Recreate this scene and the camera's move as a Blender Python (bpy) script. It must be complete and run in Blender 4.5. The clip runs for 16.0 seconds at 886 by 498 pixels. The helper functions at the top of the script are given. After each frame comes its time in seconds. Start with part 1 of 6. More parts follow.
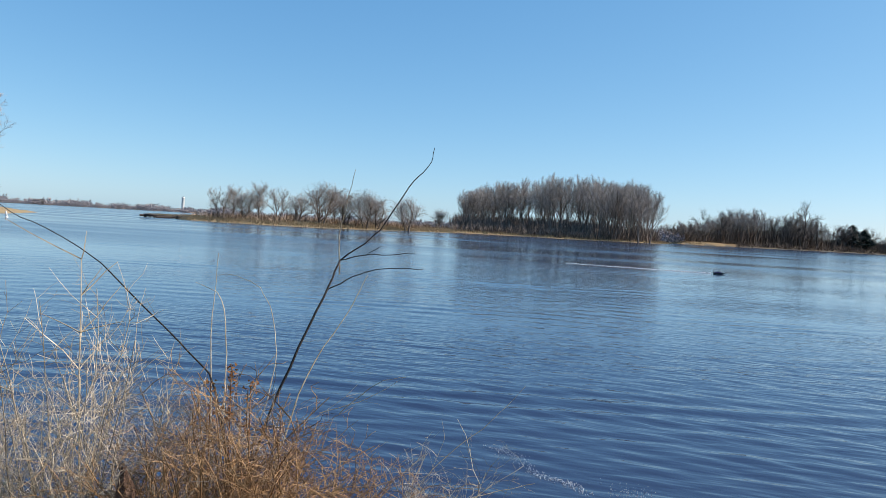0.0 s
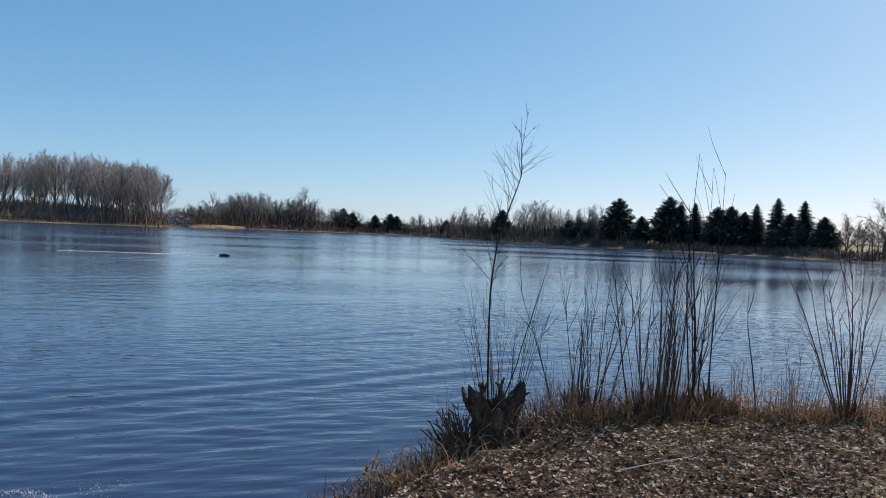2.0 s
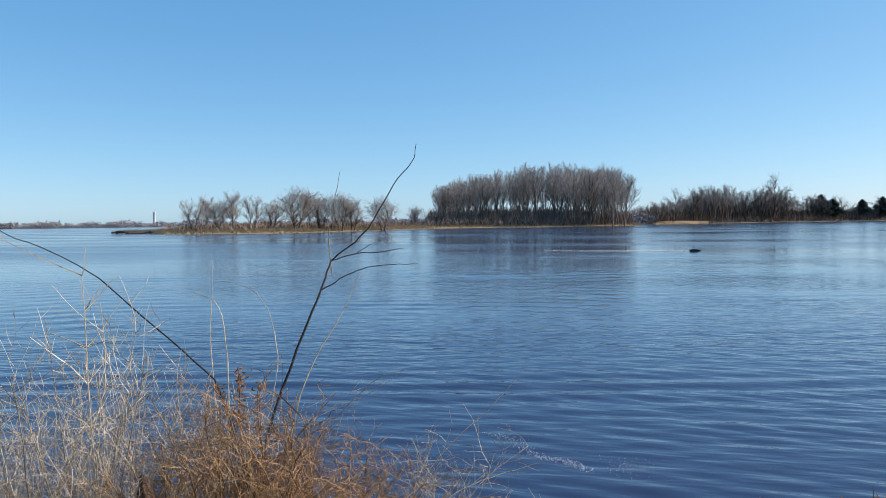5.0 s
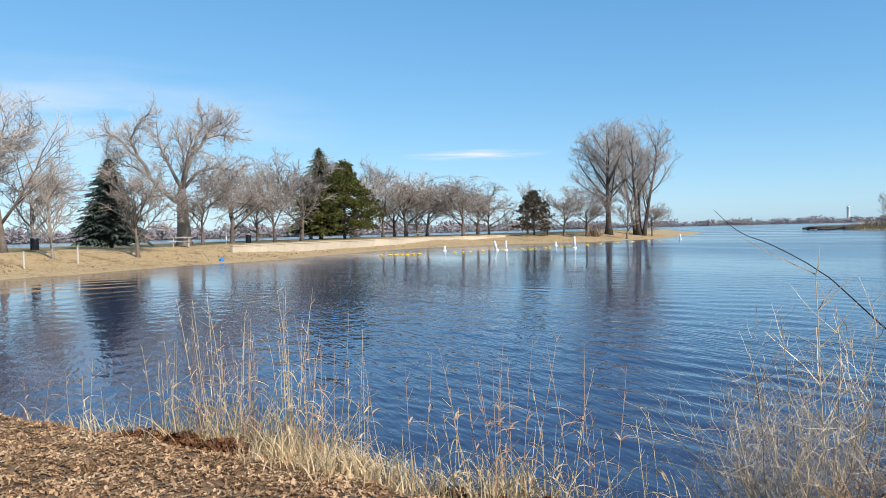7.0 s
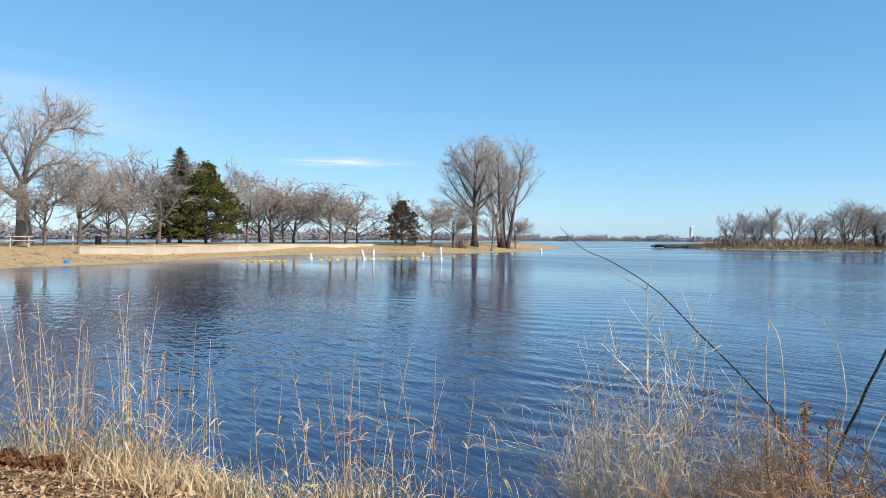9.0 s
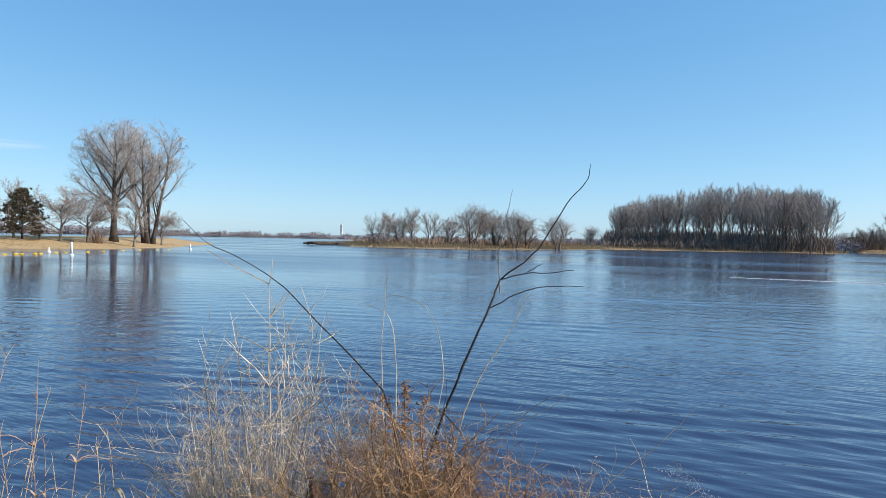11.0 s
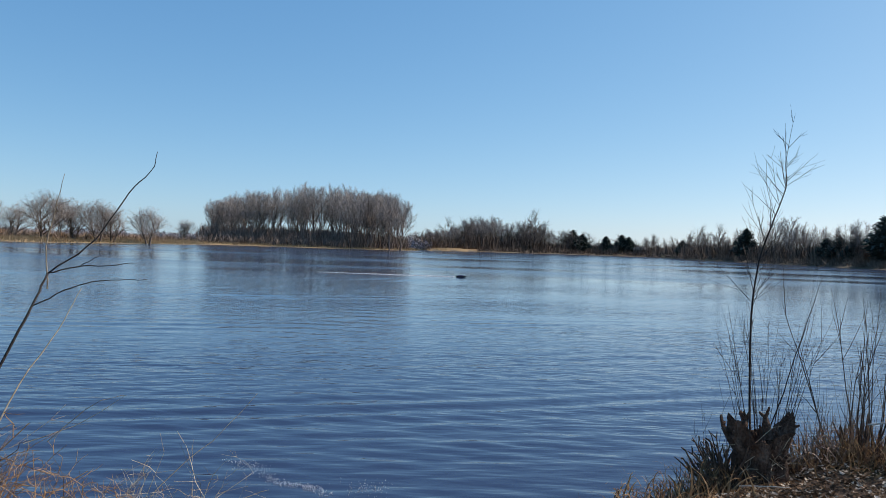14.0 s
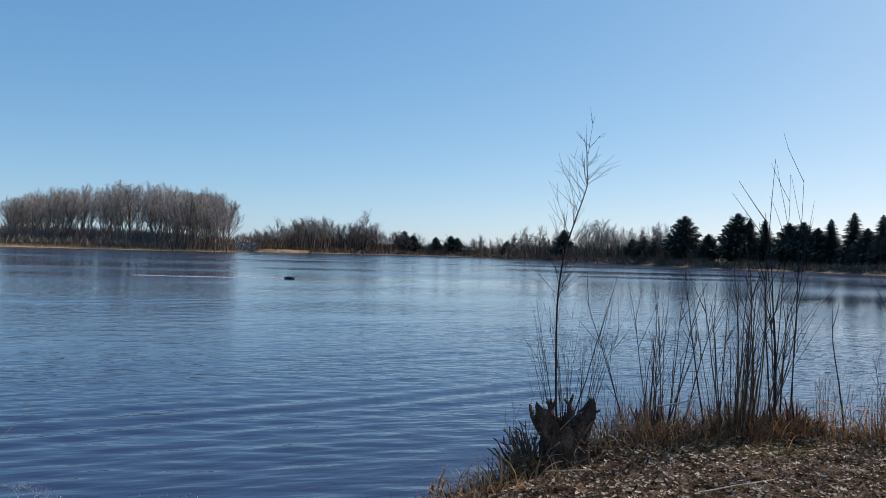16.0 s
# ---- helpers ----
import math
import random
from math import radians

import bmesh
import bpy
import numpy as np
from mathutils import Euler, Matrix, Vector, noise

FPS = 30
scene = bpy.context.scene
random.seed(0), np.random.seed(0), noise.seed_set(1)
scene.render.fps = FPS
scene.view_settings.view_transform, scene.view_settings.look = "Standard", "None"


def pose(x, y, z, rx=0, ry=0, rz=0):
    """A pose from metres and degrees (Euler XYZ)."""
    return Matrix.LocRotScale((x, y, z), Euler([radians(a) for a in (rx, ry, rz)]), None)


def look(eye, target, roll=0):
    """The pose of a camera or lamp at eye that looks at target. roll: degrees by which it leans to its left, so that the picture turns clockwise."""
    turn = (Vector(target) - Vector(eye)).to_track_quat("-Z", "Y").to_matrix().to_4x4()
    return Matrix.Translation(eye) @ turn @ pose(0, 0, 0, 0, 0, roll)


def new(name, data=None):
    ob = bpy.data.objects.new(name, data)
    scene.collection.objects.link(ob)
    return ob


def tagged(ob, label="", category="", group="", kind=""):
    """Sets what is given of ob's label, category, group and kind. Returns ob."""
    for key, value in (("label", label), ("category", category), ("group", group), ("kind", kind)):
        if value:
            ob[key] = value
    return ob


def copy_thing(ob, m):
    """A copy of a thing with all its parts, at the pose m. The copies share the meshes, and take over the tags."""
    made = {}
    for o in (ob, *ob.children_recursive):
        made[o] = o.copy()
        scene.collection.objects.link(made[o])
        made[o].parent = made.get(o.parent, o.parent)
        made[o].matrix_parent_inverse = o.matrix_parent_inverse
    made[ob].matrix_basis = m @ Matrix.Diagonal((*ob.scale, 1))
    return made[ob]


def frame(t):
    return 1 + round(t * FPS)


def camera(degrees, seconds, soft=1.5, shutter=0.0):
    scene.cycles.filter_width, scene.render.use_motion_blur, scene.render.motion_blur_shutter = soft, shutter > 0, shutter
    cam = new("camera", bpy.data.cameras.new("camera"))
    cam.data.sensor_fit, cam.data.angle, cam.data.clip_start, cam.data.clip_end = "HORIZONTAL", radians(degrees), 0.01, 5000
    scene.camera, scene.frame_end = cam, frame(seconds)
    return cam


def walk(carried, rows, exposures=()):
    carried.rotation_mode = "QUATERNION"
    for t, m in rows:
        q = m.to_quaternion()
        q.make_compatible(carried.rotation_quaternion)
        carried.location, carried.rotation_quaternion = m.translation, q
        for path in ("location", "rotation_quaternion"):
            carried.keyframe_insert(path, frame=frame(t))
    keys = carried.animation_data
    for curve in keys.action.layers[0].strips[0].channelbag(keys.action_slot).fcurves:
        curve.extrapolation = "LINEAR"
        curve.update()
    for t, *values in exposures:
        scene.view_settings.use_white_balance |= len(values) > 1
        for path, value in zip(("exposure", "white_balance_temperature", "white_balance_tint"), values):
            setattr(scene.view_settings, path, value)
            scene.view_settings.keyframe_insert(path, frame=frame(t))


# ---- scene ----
cam = camera(62.64, 16.0, soft=0.8)
PATH = [
    (0, (-0.172, 0.503, 2.013), (-2.811, 10.143, 1.694), 3.23),
    (0.5, (-0.061, 0.511, 2.009), (-0.791, 10.481, 1.744), 3.31),
    (1, (0.043, 0.483, 2.012), (1.100, 10.424, 1.773), 3.28),
    (1.5, (0.106, 0.450, 2.021), (2.690, 10.107, 1.789), 3.12),
    (2, (0.144, 0.421, 2.023), (3.856, 9.704, 1.810), 2.57),
    (2.5, (0.180, 0.413, 2.019), (4.553, 9.404, 1.831), 1.94),
    (3, (0.209, 0.415, 2.018), (4.934, 9.226, 1.828), 1.79),
    (3.2, (0.210, 0.414, 2.017), (4.998, 9.192, 1.826), 1.86),
    (5.3, (-0.254, 0.376, 1.992), (-4.679, 9.336, 1.643), -1.06),
    (5.5, (-0.253, 0.376, 1.992), (-6.040, 8.525, 1.655), -1.24),
    (6, (-0.348, 0.318, 1.997), (-8.371, 6.279, 1.702), -1.98),
    (6.5, (-0.395, 0.283, 2.003), (-9.366, 4.692, 1.738), -1.75),
    (7, (-0.406, 0.276, 2.008), (-9.408, 4.623, 1.761), -1.42),
    (7.5, (-0.408, 0.278, 2.009), (-9.369, 4.710, 1.769), -1.16),
    (8, (-0.409, 0.293, 2.008), (-9.322, 4.823, 1.780), -0.93),
    (8.5, (-0.396, 0.325, 2.006), (-9.055, 5.323, 1.806), -0.30),
    (9, (-0.371, 0.358, 2.011), (-8.449, 6.252, 1.872), 0.33),
    (9.5, (-0.350, 0.402, 2.009), (-7.686, 7.197, 1.908), 0.57),
    (10, (-0.300, 0.405, 2.008), (-6.754, 8.043, 1.911), 1.09),
    (10.2, (-0.288, 0.409, 2.009), (-6.367, 8.348, 1.895), 1.08),
    (12.3, (-0.100, 0.443, 1.997), (-2.348, 10.187, 1.913), 1.85),
    (12.5, (-0.095, 0.445, 2.000), (-2.007, 10.260, 1.911), 2.03),
    (13, (-0.053, 0.450, 1.995), (-0.892, 10.414, 1.921), 2.06),
    (13.5, (-0.020, 0.446, 1.995), (0.110, 10.445, 1.930), 2.01),
    (14, (-0.002, 0.437, 1.989), (0.662, 10.415, 1.952), 2.02),
    (14.5, (0.029, 0.445, 1.980), (1.305, 10.363, 1.968), 1.91),
    (15, (0.075, 0.464, 1.944), (2.070, 10.263, 1.951), 2.01),
    (15.5, (0.120, 0.493, 1.936), (2.690, 10.157, 1.993), 1.88),
    (16, (0.161, 0.536, 1.952), (3.077, 10.101, 2.005), 1.75),
]
walk(cam, [(t, look(eye, target, roll)) for t, eye, target, roll in PATH],
     exposures=[(0, 0.12, 7050, 15), (1, 0.02, 7100, 18), (3, -0.16, 7100, 18), (5.5, 0.14, 6800, 14), (7.5, 0.17, 6800, 13), (10, 0.22, 6850, 14), (12.5, 0.10, 7150, 16), (14, -0.02, 7200, 18), (16, -0.1, 7150, 19)])

# ---------------------------------------------------------------- sky and sun
SUN_BEARING, SUN_HEIGHT = -71.0, 36.0
SKY_STRENGTH, SKY_SLOPES = 0.12, ((0.735, 0.95), (0.885, 0.65), (1.03, 0.47))
world = bpy.data.worlds.new("sky")
scene.world = world
world.use_nodes = True
wn = world.node_tree.nodes
sky = wn.new("ShaderNodeTexSky")
sky.sky_type = "NISHITA"
sky.sun_disc = False
sky.sun_elevation = radians(SUN_HEIGHT)
sky.sun_rotation = radians(-SUN_BEARING)
sky.air_density, sky.dust_density, sky.ozone_density = 0.7, 0.45, 1.5
wn["Background"].inputs["Strength"].default_value = SKY_STRENGTH
# the clear winter sky: each colour of the sky's light on its own slope, for a deep blue overhead and a pale horizon
split, join = wn.new("ShaderNodeSeparateColor"), wn.new("ShaderNodeCombineColor")
sky_link = world.node_tree.links.new
sky_link(sky.outputs[0], split.inputs[0])
for i, (gain, slope) in enumerate(SKY_SLOPES):
    unit, power, scaled = (wn.new("ShaderNodeMath") for _ in range(3))
    unit.operation, power.operation, scaled.operation = "MULTIPLY", "POWER", "MULTIPLY"
    unit.inputs[1].default_value, power.inputs[1].default_value, scaled.inputs[1].default_value = SKY_STRENGTH, slope, gain / SKY_STRENGTH
    sky_link(split.outputs[i], unit.inputs[0])
    sky_link(unit.outputs[0], power.inputs[0])
    sky_link(power.outputs[0], scaled.inputs[0])
    sky_link(scaled.outputs[0], join.inputs[i])
sky_link(join.outputs[0], wn["Background"].inputs["Color"])
sun = new("sun", bpy.data.lights.new("sun", "SUN"))
sun.data.energy, sun.data.angle, sun.data.color = 5.0, radians(0.53), (1.0, 0.95, 0.87)
_b, _e = radians(SUN_BEARING), radians(SUN_HEIGHT)
sun.matrix_world = look((-math.sin(_b) * math.cos(_e) * 90, math.cos(_b) * math.cos(_e) * 90, math.sin(_e) * 90), (0, 0, 0))


# ---------------------------------------------------------------- materials
def material(name, colours, rough=0.8, scale=4.0, bump=0.3, fine=30.0, metal=0.0, spread=0.0, island=False, coords="Object", detail=5.0, thin=0.0):
    """Noise-mixed colours at two scales with fine relief; spread: brightness varied from thing to thing; thin: how much light passes through a leaf."""
    m = bpy.data.materials.new(name)
    m.use_nodes = True
    nt = m.node_tree
    n, l = nt.nodes, nt.links
    bsdf = n["Principled BSDF"]
    tc = n.new("ShaderNodeTexCoord")
    big, small = n.new("ShaderNodeTexNoise"), n.new("ShaderNodeTexNoise")
    for node, s in ((big, scale), (small, fine)):
        node.inputs["Scale"].default_value = s
        node.inputs["Detail"].default_value = detail
        l.new(tc.outputs[coords], node.inputs["Vector"])
    mixed = n.new("ShaderNodeMath")
    mixed.operation = "MULTIPLY_ADD"
    mixed.inputs[1].default_value = 0.45
    l.new(small.outputs["Fac"], mixed.inputs[0])
    part_big = n.new("ShaderNodeMath")
    part_big.operation = "MULTIPLY"
    part_big.inputs[1].default_value = 0.55
    l.new(big.outputs["Fac"], part_big.inputs[0])
    l.new(part_big.outputs[0], mixed.inputs[2])
    ramp = n.new("ShaderNodeValToRGB")
    ramp.color_ramp.elements[0].position, ramp.color_ramp.elements[1].position = 0.36, 0.64
    ramp.color_ramp.elements[0].color = (*colours[0], 1)
    ramp.color_ramp.elements[1].color = (*colours[-1], 1)
    for i, c in enumerate(colours[1:-1]):
        ramp.color_ramp.elements.new(0.36 + 0.28 * (i + 1) / (len(colours) - 1)).color = (*c, 1)
    l.new(mixed.outputs[0], ramp.inputs[0])
    out = ramp.outputs[0]
    if spread:
        if island:
            src = n.new("ShaderNodeNewGeometry").outputs["Random Per Island"]
        else:
            src = n.new("ShaderNodeObjectInfo").outputs["Random"]
        hsv = n.new("ShaderNodeHueSaturation")
        val = n.new("ShaderNodeMapRange")
        val.inputs["To Min"].default_value, val.inputs["To Max"].default_value = 1 - spread, 1 + spread
        l.new(src, val.inputs["Value"])
        l.new(val.outputs[0], hsv.inputs["Value"])
        l.new(out, hsv.inputs["Color"])
        out = hsv.outputs[0]
    l.new(out, bsdf.inputs["Base Color"])
    bsdf.inputs["Roughness"].default_value = rough
    bsdf.inputs["Metallic"].default_value = metal
    bsdf.inputs["Specular IOR Level"].default_value = 0.3
    if bump:
        b = n.new("ShaderNodeBump")
        b.inputs["Strength"].default_value = bump
        b.inputs["Distance"].default_value = 0.02
        l.new(small.outputs["Fac"], b.inputs["Height"])
        l.new(b.outputs[0], bsdf.inputs["Normal"])
    if thin:
        bsdf.inputs["Specular IOR Level"].default_value = 0.08
        through_leaf, mix = n.new("ShaderNodeBsdfTranslucent"), n.new("ShaderNodeMixShader")
        l.new(out, through_leaf.inputs["Color"])
        mix.inputs[0].default_value = thin
        l.new(bsdf.outputs[0], mix.inputs[1])
        l.new(through_leaf.outputs[0], mix.inputs[2])
        l.new(mix.outputs[0], n["Material Output"].inputs["Surface"])
    return m


def water_material():
    m = bpy.data.materials.new("lake_water")
    m.use_nodes = True
    nt = m.node_tree
    n, l = nt.nodes, nt.links
    bsdf = n["Principled BSDF"]
    bsdf.inputs["Base Color"].default_value = (0.027, 0.044, 0.090, 1)
    bsdf.inputs["IOR"].default_value = 1.333
    tc = n.new("ShaderNodeTexCoord")

    def ripples(scale, stretch, turn, detail):
        mp = n.new("ShaderNodeMapping")
        mp.inputs["Rotation"].default_value = (0, 0, radians(turn))
        mp.inputs["Scale"].default_value = (1, stretch, 1)
        l.new(tc.outputs["Object"], mp.inputs["Vector"])
        t = n.new("ShaderNodeTexNoise")
        t.inputs["Scale"].default_value, t.inputs["Detail"].default_value = scale, detail
        l.new(mp.outputs[0], t.inputs["Vector"])
        return t.outputs["Fac"]

    # calm and ruffled stretches of the lake
    patches = n.new("ShaderNodeMapRange")
    patches.inputs["From Min"].default_value, patches.inputs["From Max"].default_value = 0.40, 0.62
    patches.inputs["To Min"].default_value, patches.inputs["To Max"].default_value = 0.4, 1.35
    l.new(ripples(0.045, 2.4, 16, 3.0), patches.inputs["Value"])
    # the ripples lie down away from the shallows of the near bank
    reach, lull, ruffled = n.new("ShaderNodeVectorMath"), n.new("ShaderNodeMapRange"), n.new("ShaderNodeMath")
    reach.operation, ruffled.operation = "LENGTH", "MULTIPLY"
    l.new(tc.outputs["Object"], reach.inputs[0])
    lull.inputs["From Min"].default_value, lull.inputs["From Max"].default_value = 14.0, 50.0
    lull.inputs["To Min"].default_value, lull.inputs["To Max"].default_value = 1.0, 0.16
    l.new(reach.outputs["Value"], lull.inputs["Value"])
    l.new(lull.outputs[0], ruffled.inputs[0])
    l.new(patches.outputs[0], ruffled.inputs[1])
    # fine ruffling that the eye no longer parts: calm lanes stay glossy, ruffled ones spread the reflections
    lanes, far_out, gloss = n.new("ShaderNodeMapRange"), n.new("ShaderNodeMapRange"), n.new("ShaderNodeMath")
    lanes.inputs["From Min"].default_value, lanes.inputs["From Max"].default_value = 0.38, 0.60
    lanes.inputs["To Min"].default_value, lanes.inputs["To Max"].default_value = 0.4, 1.0
    l.new(ripples(0.02, 3.2, 12, 4.0), lanes.inputs["Value"])
    far_out.inputs["From Min"].default_value, far_out.inputs["From Max"].default_value = 6.0, 60.0
    far_out.inputs["To Min"].default_value, far_out.inputs["To Max"].default_value = 0.05, 0.19
    l.new(reach.outputs["Value"], far_out.inputs["Value"])
    gloss.operation = "MULTIPLY"
    l.new(lanes.outputs[0], gloss.inputs[0])
    l.new(far_out.outputs[0], gloss.inputs[1])
    l.new(gloss.outputs[0], bsdf.inputs["Roughness"])
    bumps = None
    for scale, stretch, turn, detail, strength, dist in ((1.0, 2.0, 14, 2.0, 0.26, 0.10), (3.0, 3.2, 15, 1.4, 0.36, 0.04), (0.3, 2.8, 10, 1.4, 0.06, 0.2)):
        b = n.new("ShaderNodeBump")
        b.inputs["Distance"].default_value = dist
        s = n.new("ShaderNodeMath")
        s.operation = "MULTIPLY"
        s.inputs[1].default_value = strength
        l.new(ruffled.outputs[0], s.inputs[0])
        l.new(s.outputs[0], b.inputs["Strength"])
        l.new(ripples(scale, stretch, turn, detail), b.inputs["Height"])
        if bumps:
            l.new(bumps.outputs[0], b.inputs["Normal"])
        bumps = b
    l.new(bumps.outputs[0], bsdf.inputs["Normal"])
    return m


def bank_material():
    """The near bank: dry leaf mould, damp soil darkened for its back-lit side, and moss, each where the sheet's own
    cover says, with ragged borders.
    """
    m = material("bank_soil", [(0.09, 0.052, 0.028), (0.17, 0.105, 0.058), (0.27, 0.18, 0.10)], 0.95, 1.3, 0.9, 26)
    n, l = m.node_tree.nodes, m.node_tree.links
    bsdf = n["Principled BSDF"]
    out = bsdf.inputs["Base Color"].links[0].from_socket
    grain = [x for x in n if x.bl_idname == "ShaderNodeTexNoise"]
    # the damp soil's dark tones also hold the shade of the back-lit bank
    for cover, dark, light in (("damp_backlit", (0.032, 0.018, 0.011), (0.10, 0.06, 0.035)), ("moss", (0.048, 0.038, 0.011), (0.115, 0.095, 0.026))):
        at_, ramp, ragged, edge, mix = n.new("ShaderNodeAttribute"), n.new("ShaderNodeValToRGB"), n.new("ShaderNodeMath"), n.new("ShaderNodeMapRange"), n.new("ShaderNodeMix")
        at_.attribute_name = cover
        ramp.color_ramp.elements[0].position, ramp.color_ramp.elements[1].position = 0.36, 0.64
        ramp.color_ramp.elements[0].color, ramp.color_ramp.elements[1].color = (*dark, 1), (*light, 1)
        l.new(grain[1].outputs["Fac"], ramp.inputs[0])
        ragged.operation = "MULTIPLY_ADD"
        ragged.inputs[1].default_value = 0.9
        l.new(grain[0].outputs["Fac"], ragged.inputs[0])
        l.new(at_.outputs["Fac"], ragged.inputs[2])
        edge.interpolation_type = "SMOOTHSTEP"
        edge.inputs["From Min"].default_value, edge.inputs["From Max"].default_value = 0.72, 1.18
        l.new(ragged.outputs[0], edge.inputs["Value"])
        mix.data_type = "RGBA"
        l.new(edge.outputs[0], mix.inputs["Factor"])
        l.new(out, mix.inputs[6])
        l.new(ramp.outputs[0], mix.inputs[7])
        out = mix.outputs[2]
    l.new(out, bsdf.inputs["Base Color"])
    return m


WATER = water_material()
BANK = bank_material()
MUD = material("lake_bed_mud", [(0.10, 0.085, 0.06), (0.16, 0.135, 0.10)], 0.9, 0.8, 0.3, 12)
RUSTHEAP = material("red_brown_leaves", [(0.10, 0.045, 0.025), (0.22, 0.10, 0.05), (0.36, 0.19, 0.09)], 0.85, 4.0, 0.3, 30, spread=0.5, island=True, thin=0.3)
CLIPPED = material("clipped_brown_shoots", [(0.07, 0.04, 0.027), (0.22, 0.13, 0.085)], 0.9, 9.0, 0.6, 45, spread=0.3)
SHOOTHAIR = material("brown_matted_grass", [(0.10, 0.055, 0.032), (0.27, 0.16, 0.095)], 0.9, 6.0, 0.0, 40, spread=0.4, island=True, thin=0.3)
PALELEAF = material("bleached_leaves", [(0.52, 0.41, 0.30), (0.80, 0.70, 0.58)], 0.9, 5.0, 0.2, 30, spread=0.3, island=True, thin=0.3)
# the pale haze of distance is mixed into this colour
FARWOOD = material("hazed_bare_woods", [(0.25, 0.23, 0.24), (0.36, 0.335, 0.345)], 0.95, 0.02, 0.0, 0.2, spread=0.12, island=True)
LAWN = material("winter_lawn", [(0.17, 0.125, 0.055), (0.26, 0.20, 0.09), (0.19, 0.17, 0.075)], 0.95, 0.12, 0.5, 2.5)
SAND = material("beach_sand_and_straw", [(0.22, 0.15, 0.075), (0.44, 0.32, 0.17), (0.31, 0.22, 0.105)], 0.95, 0.35, 0.6, 2.2)
MARSH = material("marsh_flat", [(0.24, 0.165, 0.085), (0.34, 0.24, 0.12)], 0.95, 0.1, 0.4, 1.5)
SCRUB = material("scrub_bank", [(0.055, 0.04, 0.028), (0.11, 0.08, 0.05), (0.19, 0.145, 0.085)], 0.95, 0.06, 0.4, 0.9)
BARK = material("grey_brown_bark", [(0.10, 0.082, 0.07), (0.20, 0.165, 0.14)], 0.9, 1.2, 0.6, 14, spread=0.2)
BARK_PALE = material("pale_bark", [(0.19, 0.16, 0.14), (0.33, 0.29, 0.25)], 0.9, 1.2, 0.5, 14, spread=0.15)
BARK_DARK = material("dark_bark", [(0.055, 0.045, 0.04), (0.11, 0.09, 0.075)], 0.9, 2.5, 0.6, 20, spread=0.2)
TWIG = material("bare_twigs", [(0.25, 0.21, 0.185), (0.38, 0.335, 0.30)], 0.9, 0.5, 0.0, 6, spread=0.22)
TWIG_GREY = material("grey_twigs", [(0.34, 0.305, 0.275), (0.50, 0.455, 0.415)], 0.9, 0.3, 0.0, 6, spread=0.18)
TWIG_DARK = material("dark_twigs", [(0.14, 0.118, 0.105), (0.24, 0.205, 0.18)], 0.9, 0.5, 0.0, 6, spread=0.25)
TWIG_RUST = material("rusty_brush", [(0.22, 0.15, 0.105), (0.36, 0.26, 0.185)], 0.9, 0.2, 0.0, 4, spread=0.35, island=True)
BRUSH = material("dark_brush", [(0.10, 0.075, 0.06), (0.22, 0.165, 0.125)], 0.9, 0.2, 0.0, 4, spread=0.35, island=True)
GREYBRUSH = material("grey_brown_brush", [(0.15, 0.12, 0.10), (0.27, 0.225, 0.195)], 0.9, 0.2, 0.0, 4, spread=0.35, island=True)
SPRUCE = material("blue_green_needles", [(0.033, 0.05, 0.044), (0.075, 0.105, 0.088)], 0.8, 0.8, 0.0, 8, spread=0.3, island=True)
PINE = material("yellow_green_needles", [(0.045, 0.058, 0.016), (0.15, 0.155, 0.04)], 0.8, 0.7, 0.0, 8, spread=0.3, island=True)
CEDAR = material("brownish_needles", [(0.05, 0.045, 0.03), (0.10, 0.08, 0.05)], 0.8, 0.8, 0.0, 8, spread=0.3, island=True)
STRAW = material("bleached_straw", [(0.50, 0.36, 0.19), (0.86, 0.70, 0.46)], 0.75, 3.0, 0.0, 20, spread=0.35, island=True, thin=0.3)
REDSTEM = material("reddish_grass_stems", [(0.27, 0.16, 0.11), (0.42, 0.29, 0.20)], 0.8, 4.0, 0.0, 20, spread=0.3, island=True)
REED = material("tan_reeds", [(0.34, 0.245, 0.14), (0.50, 0.38, 0.23)], 0.9, 0.1, 0.0, 2, spread=0.35, island=True, thin=0.2)
WEED = material("pale_dry_stems", [(0.24, 0.185, 0.12), (0.64, 0.53, 0.385)], 0.8, 5.0, 0.0, 25, spread=0.5, island=True)
VINE = material("brown_dead_vine", [(0.17, 0.09, 0.042), (0.60, 0.38, 0.20)], 0.85, 5.0, 0.0, 25, spread=0.4, island=True, thin=0.25)
RUSTLEAF = material("rust_brown_seed_head", [(0.22, 0.085, 0.025), (0.33, 0.15, 0.05)], 0.85, 9.0, 0.0, 40, spread=0.4, island=True)
BLACKTWIG = material("black_bark_branch", [(0.016, 0.013, 0.012), (0.04, 0.033, 0.03)], 0.75, 12.0, 0.5, 60)
SHOOT = material("brown_willow_shoots", [(0.05, 0.03, 0.021), (0.115, 0.068, 0.043)], 0.75, 6.0, 0.0, 40, spread=0.35, island=True)
LEAF = material("dead_leaves", [(0.24, 0.14, 0.075), (0.45, 0.29, 0.165), (0.66, 0.48, 0.30)], 0.85, 3.0, 0.3, 30, spread=0.5, island=True, thin=0.25)
# darker than LEAF: shade of the back-lit bank is mixed into these tones
LEAF_GREY = material("weathered_shaded_leaves", [(0.05, 0.03, 0.018), (0.155, 0.098, 0.06), (0.4, 0.27, 0.17)], 0.95, 5.0, 0.3, 30, spread=0.7, island=True, thin=0.2)
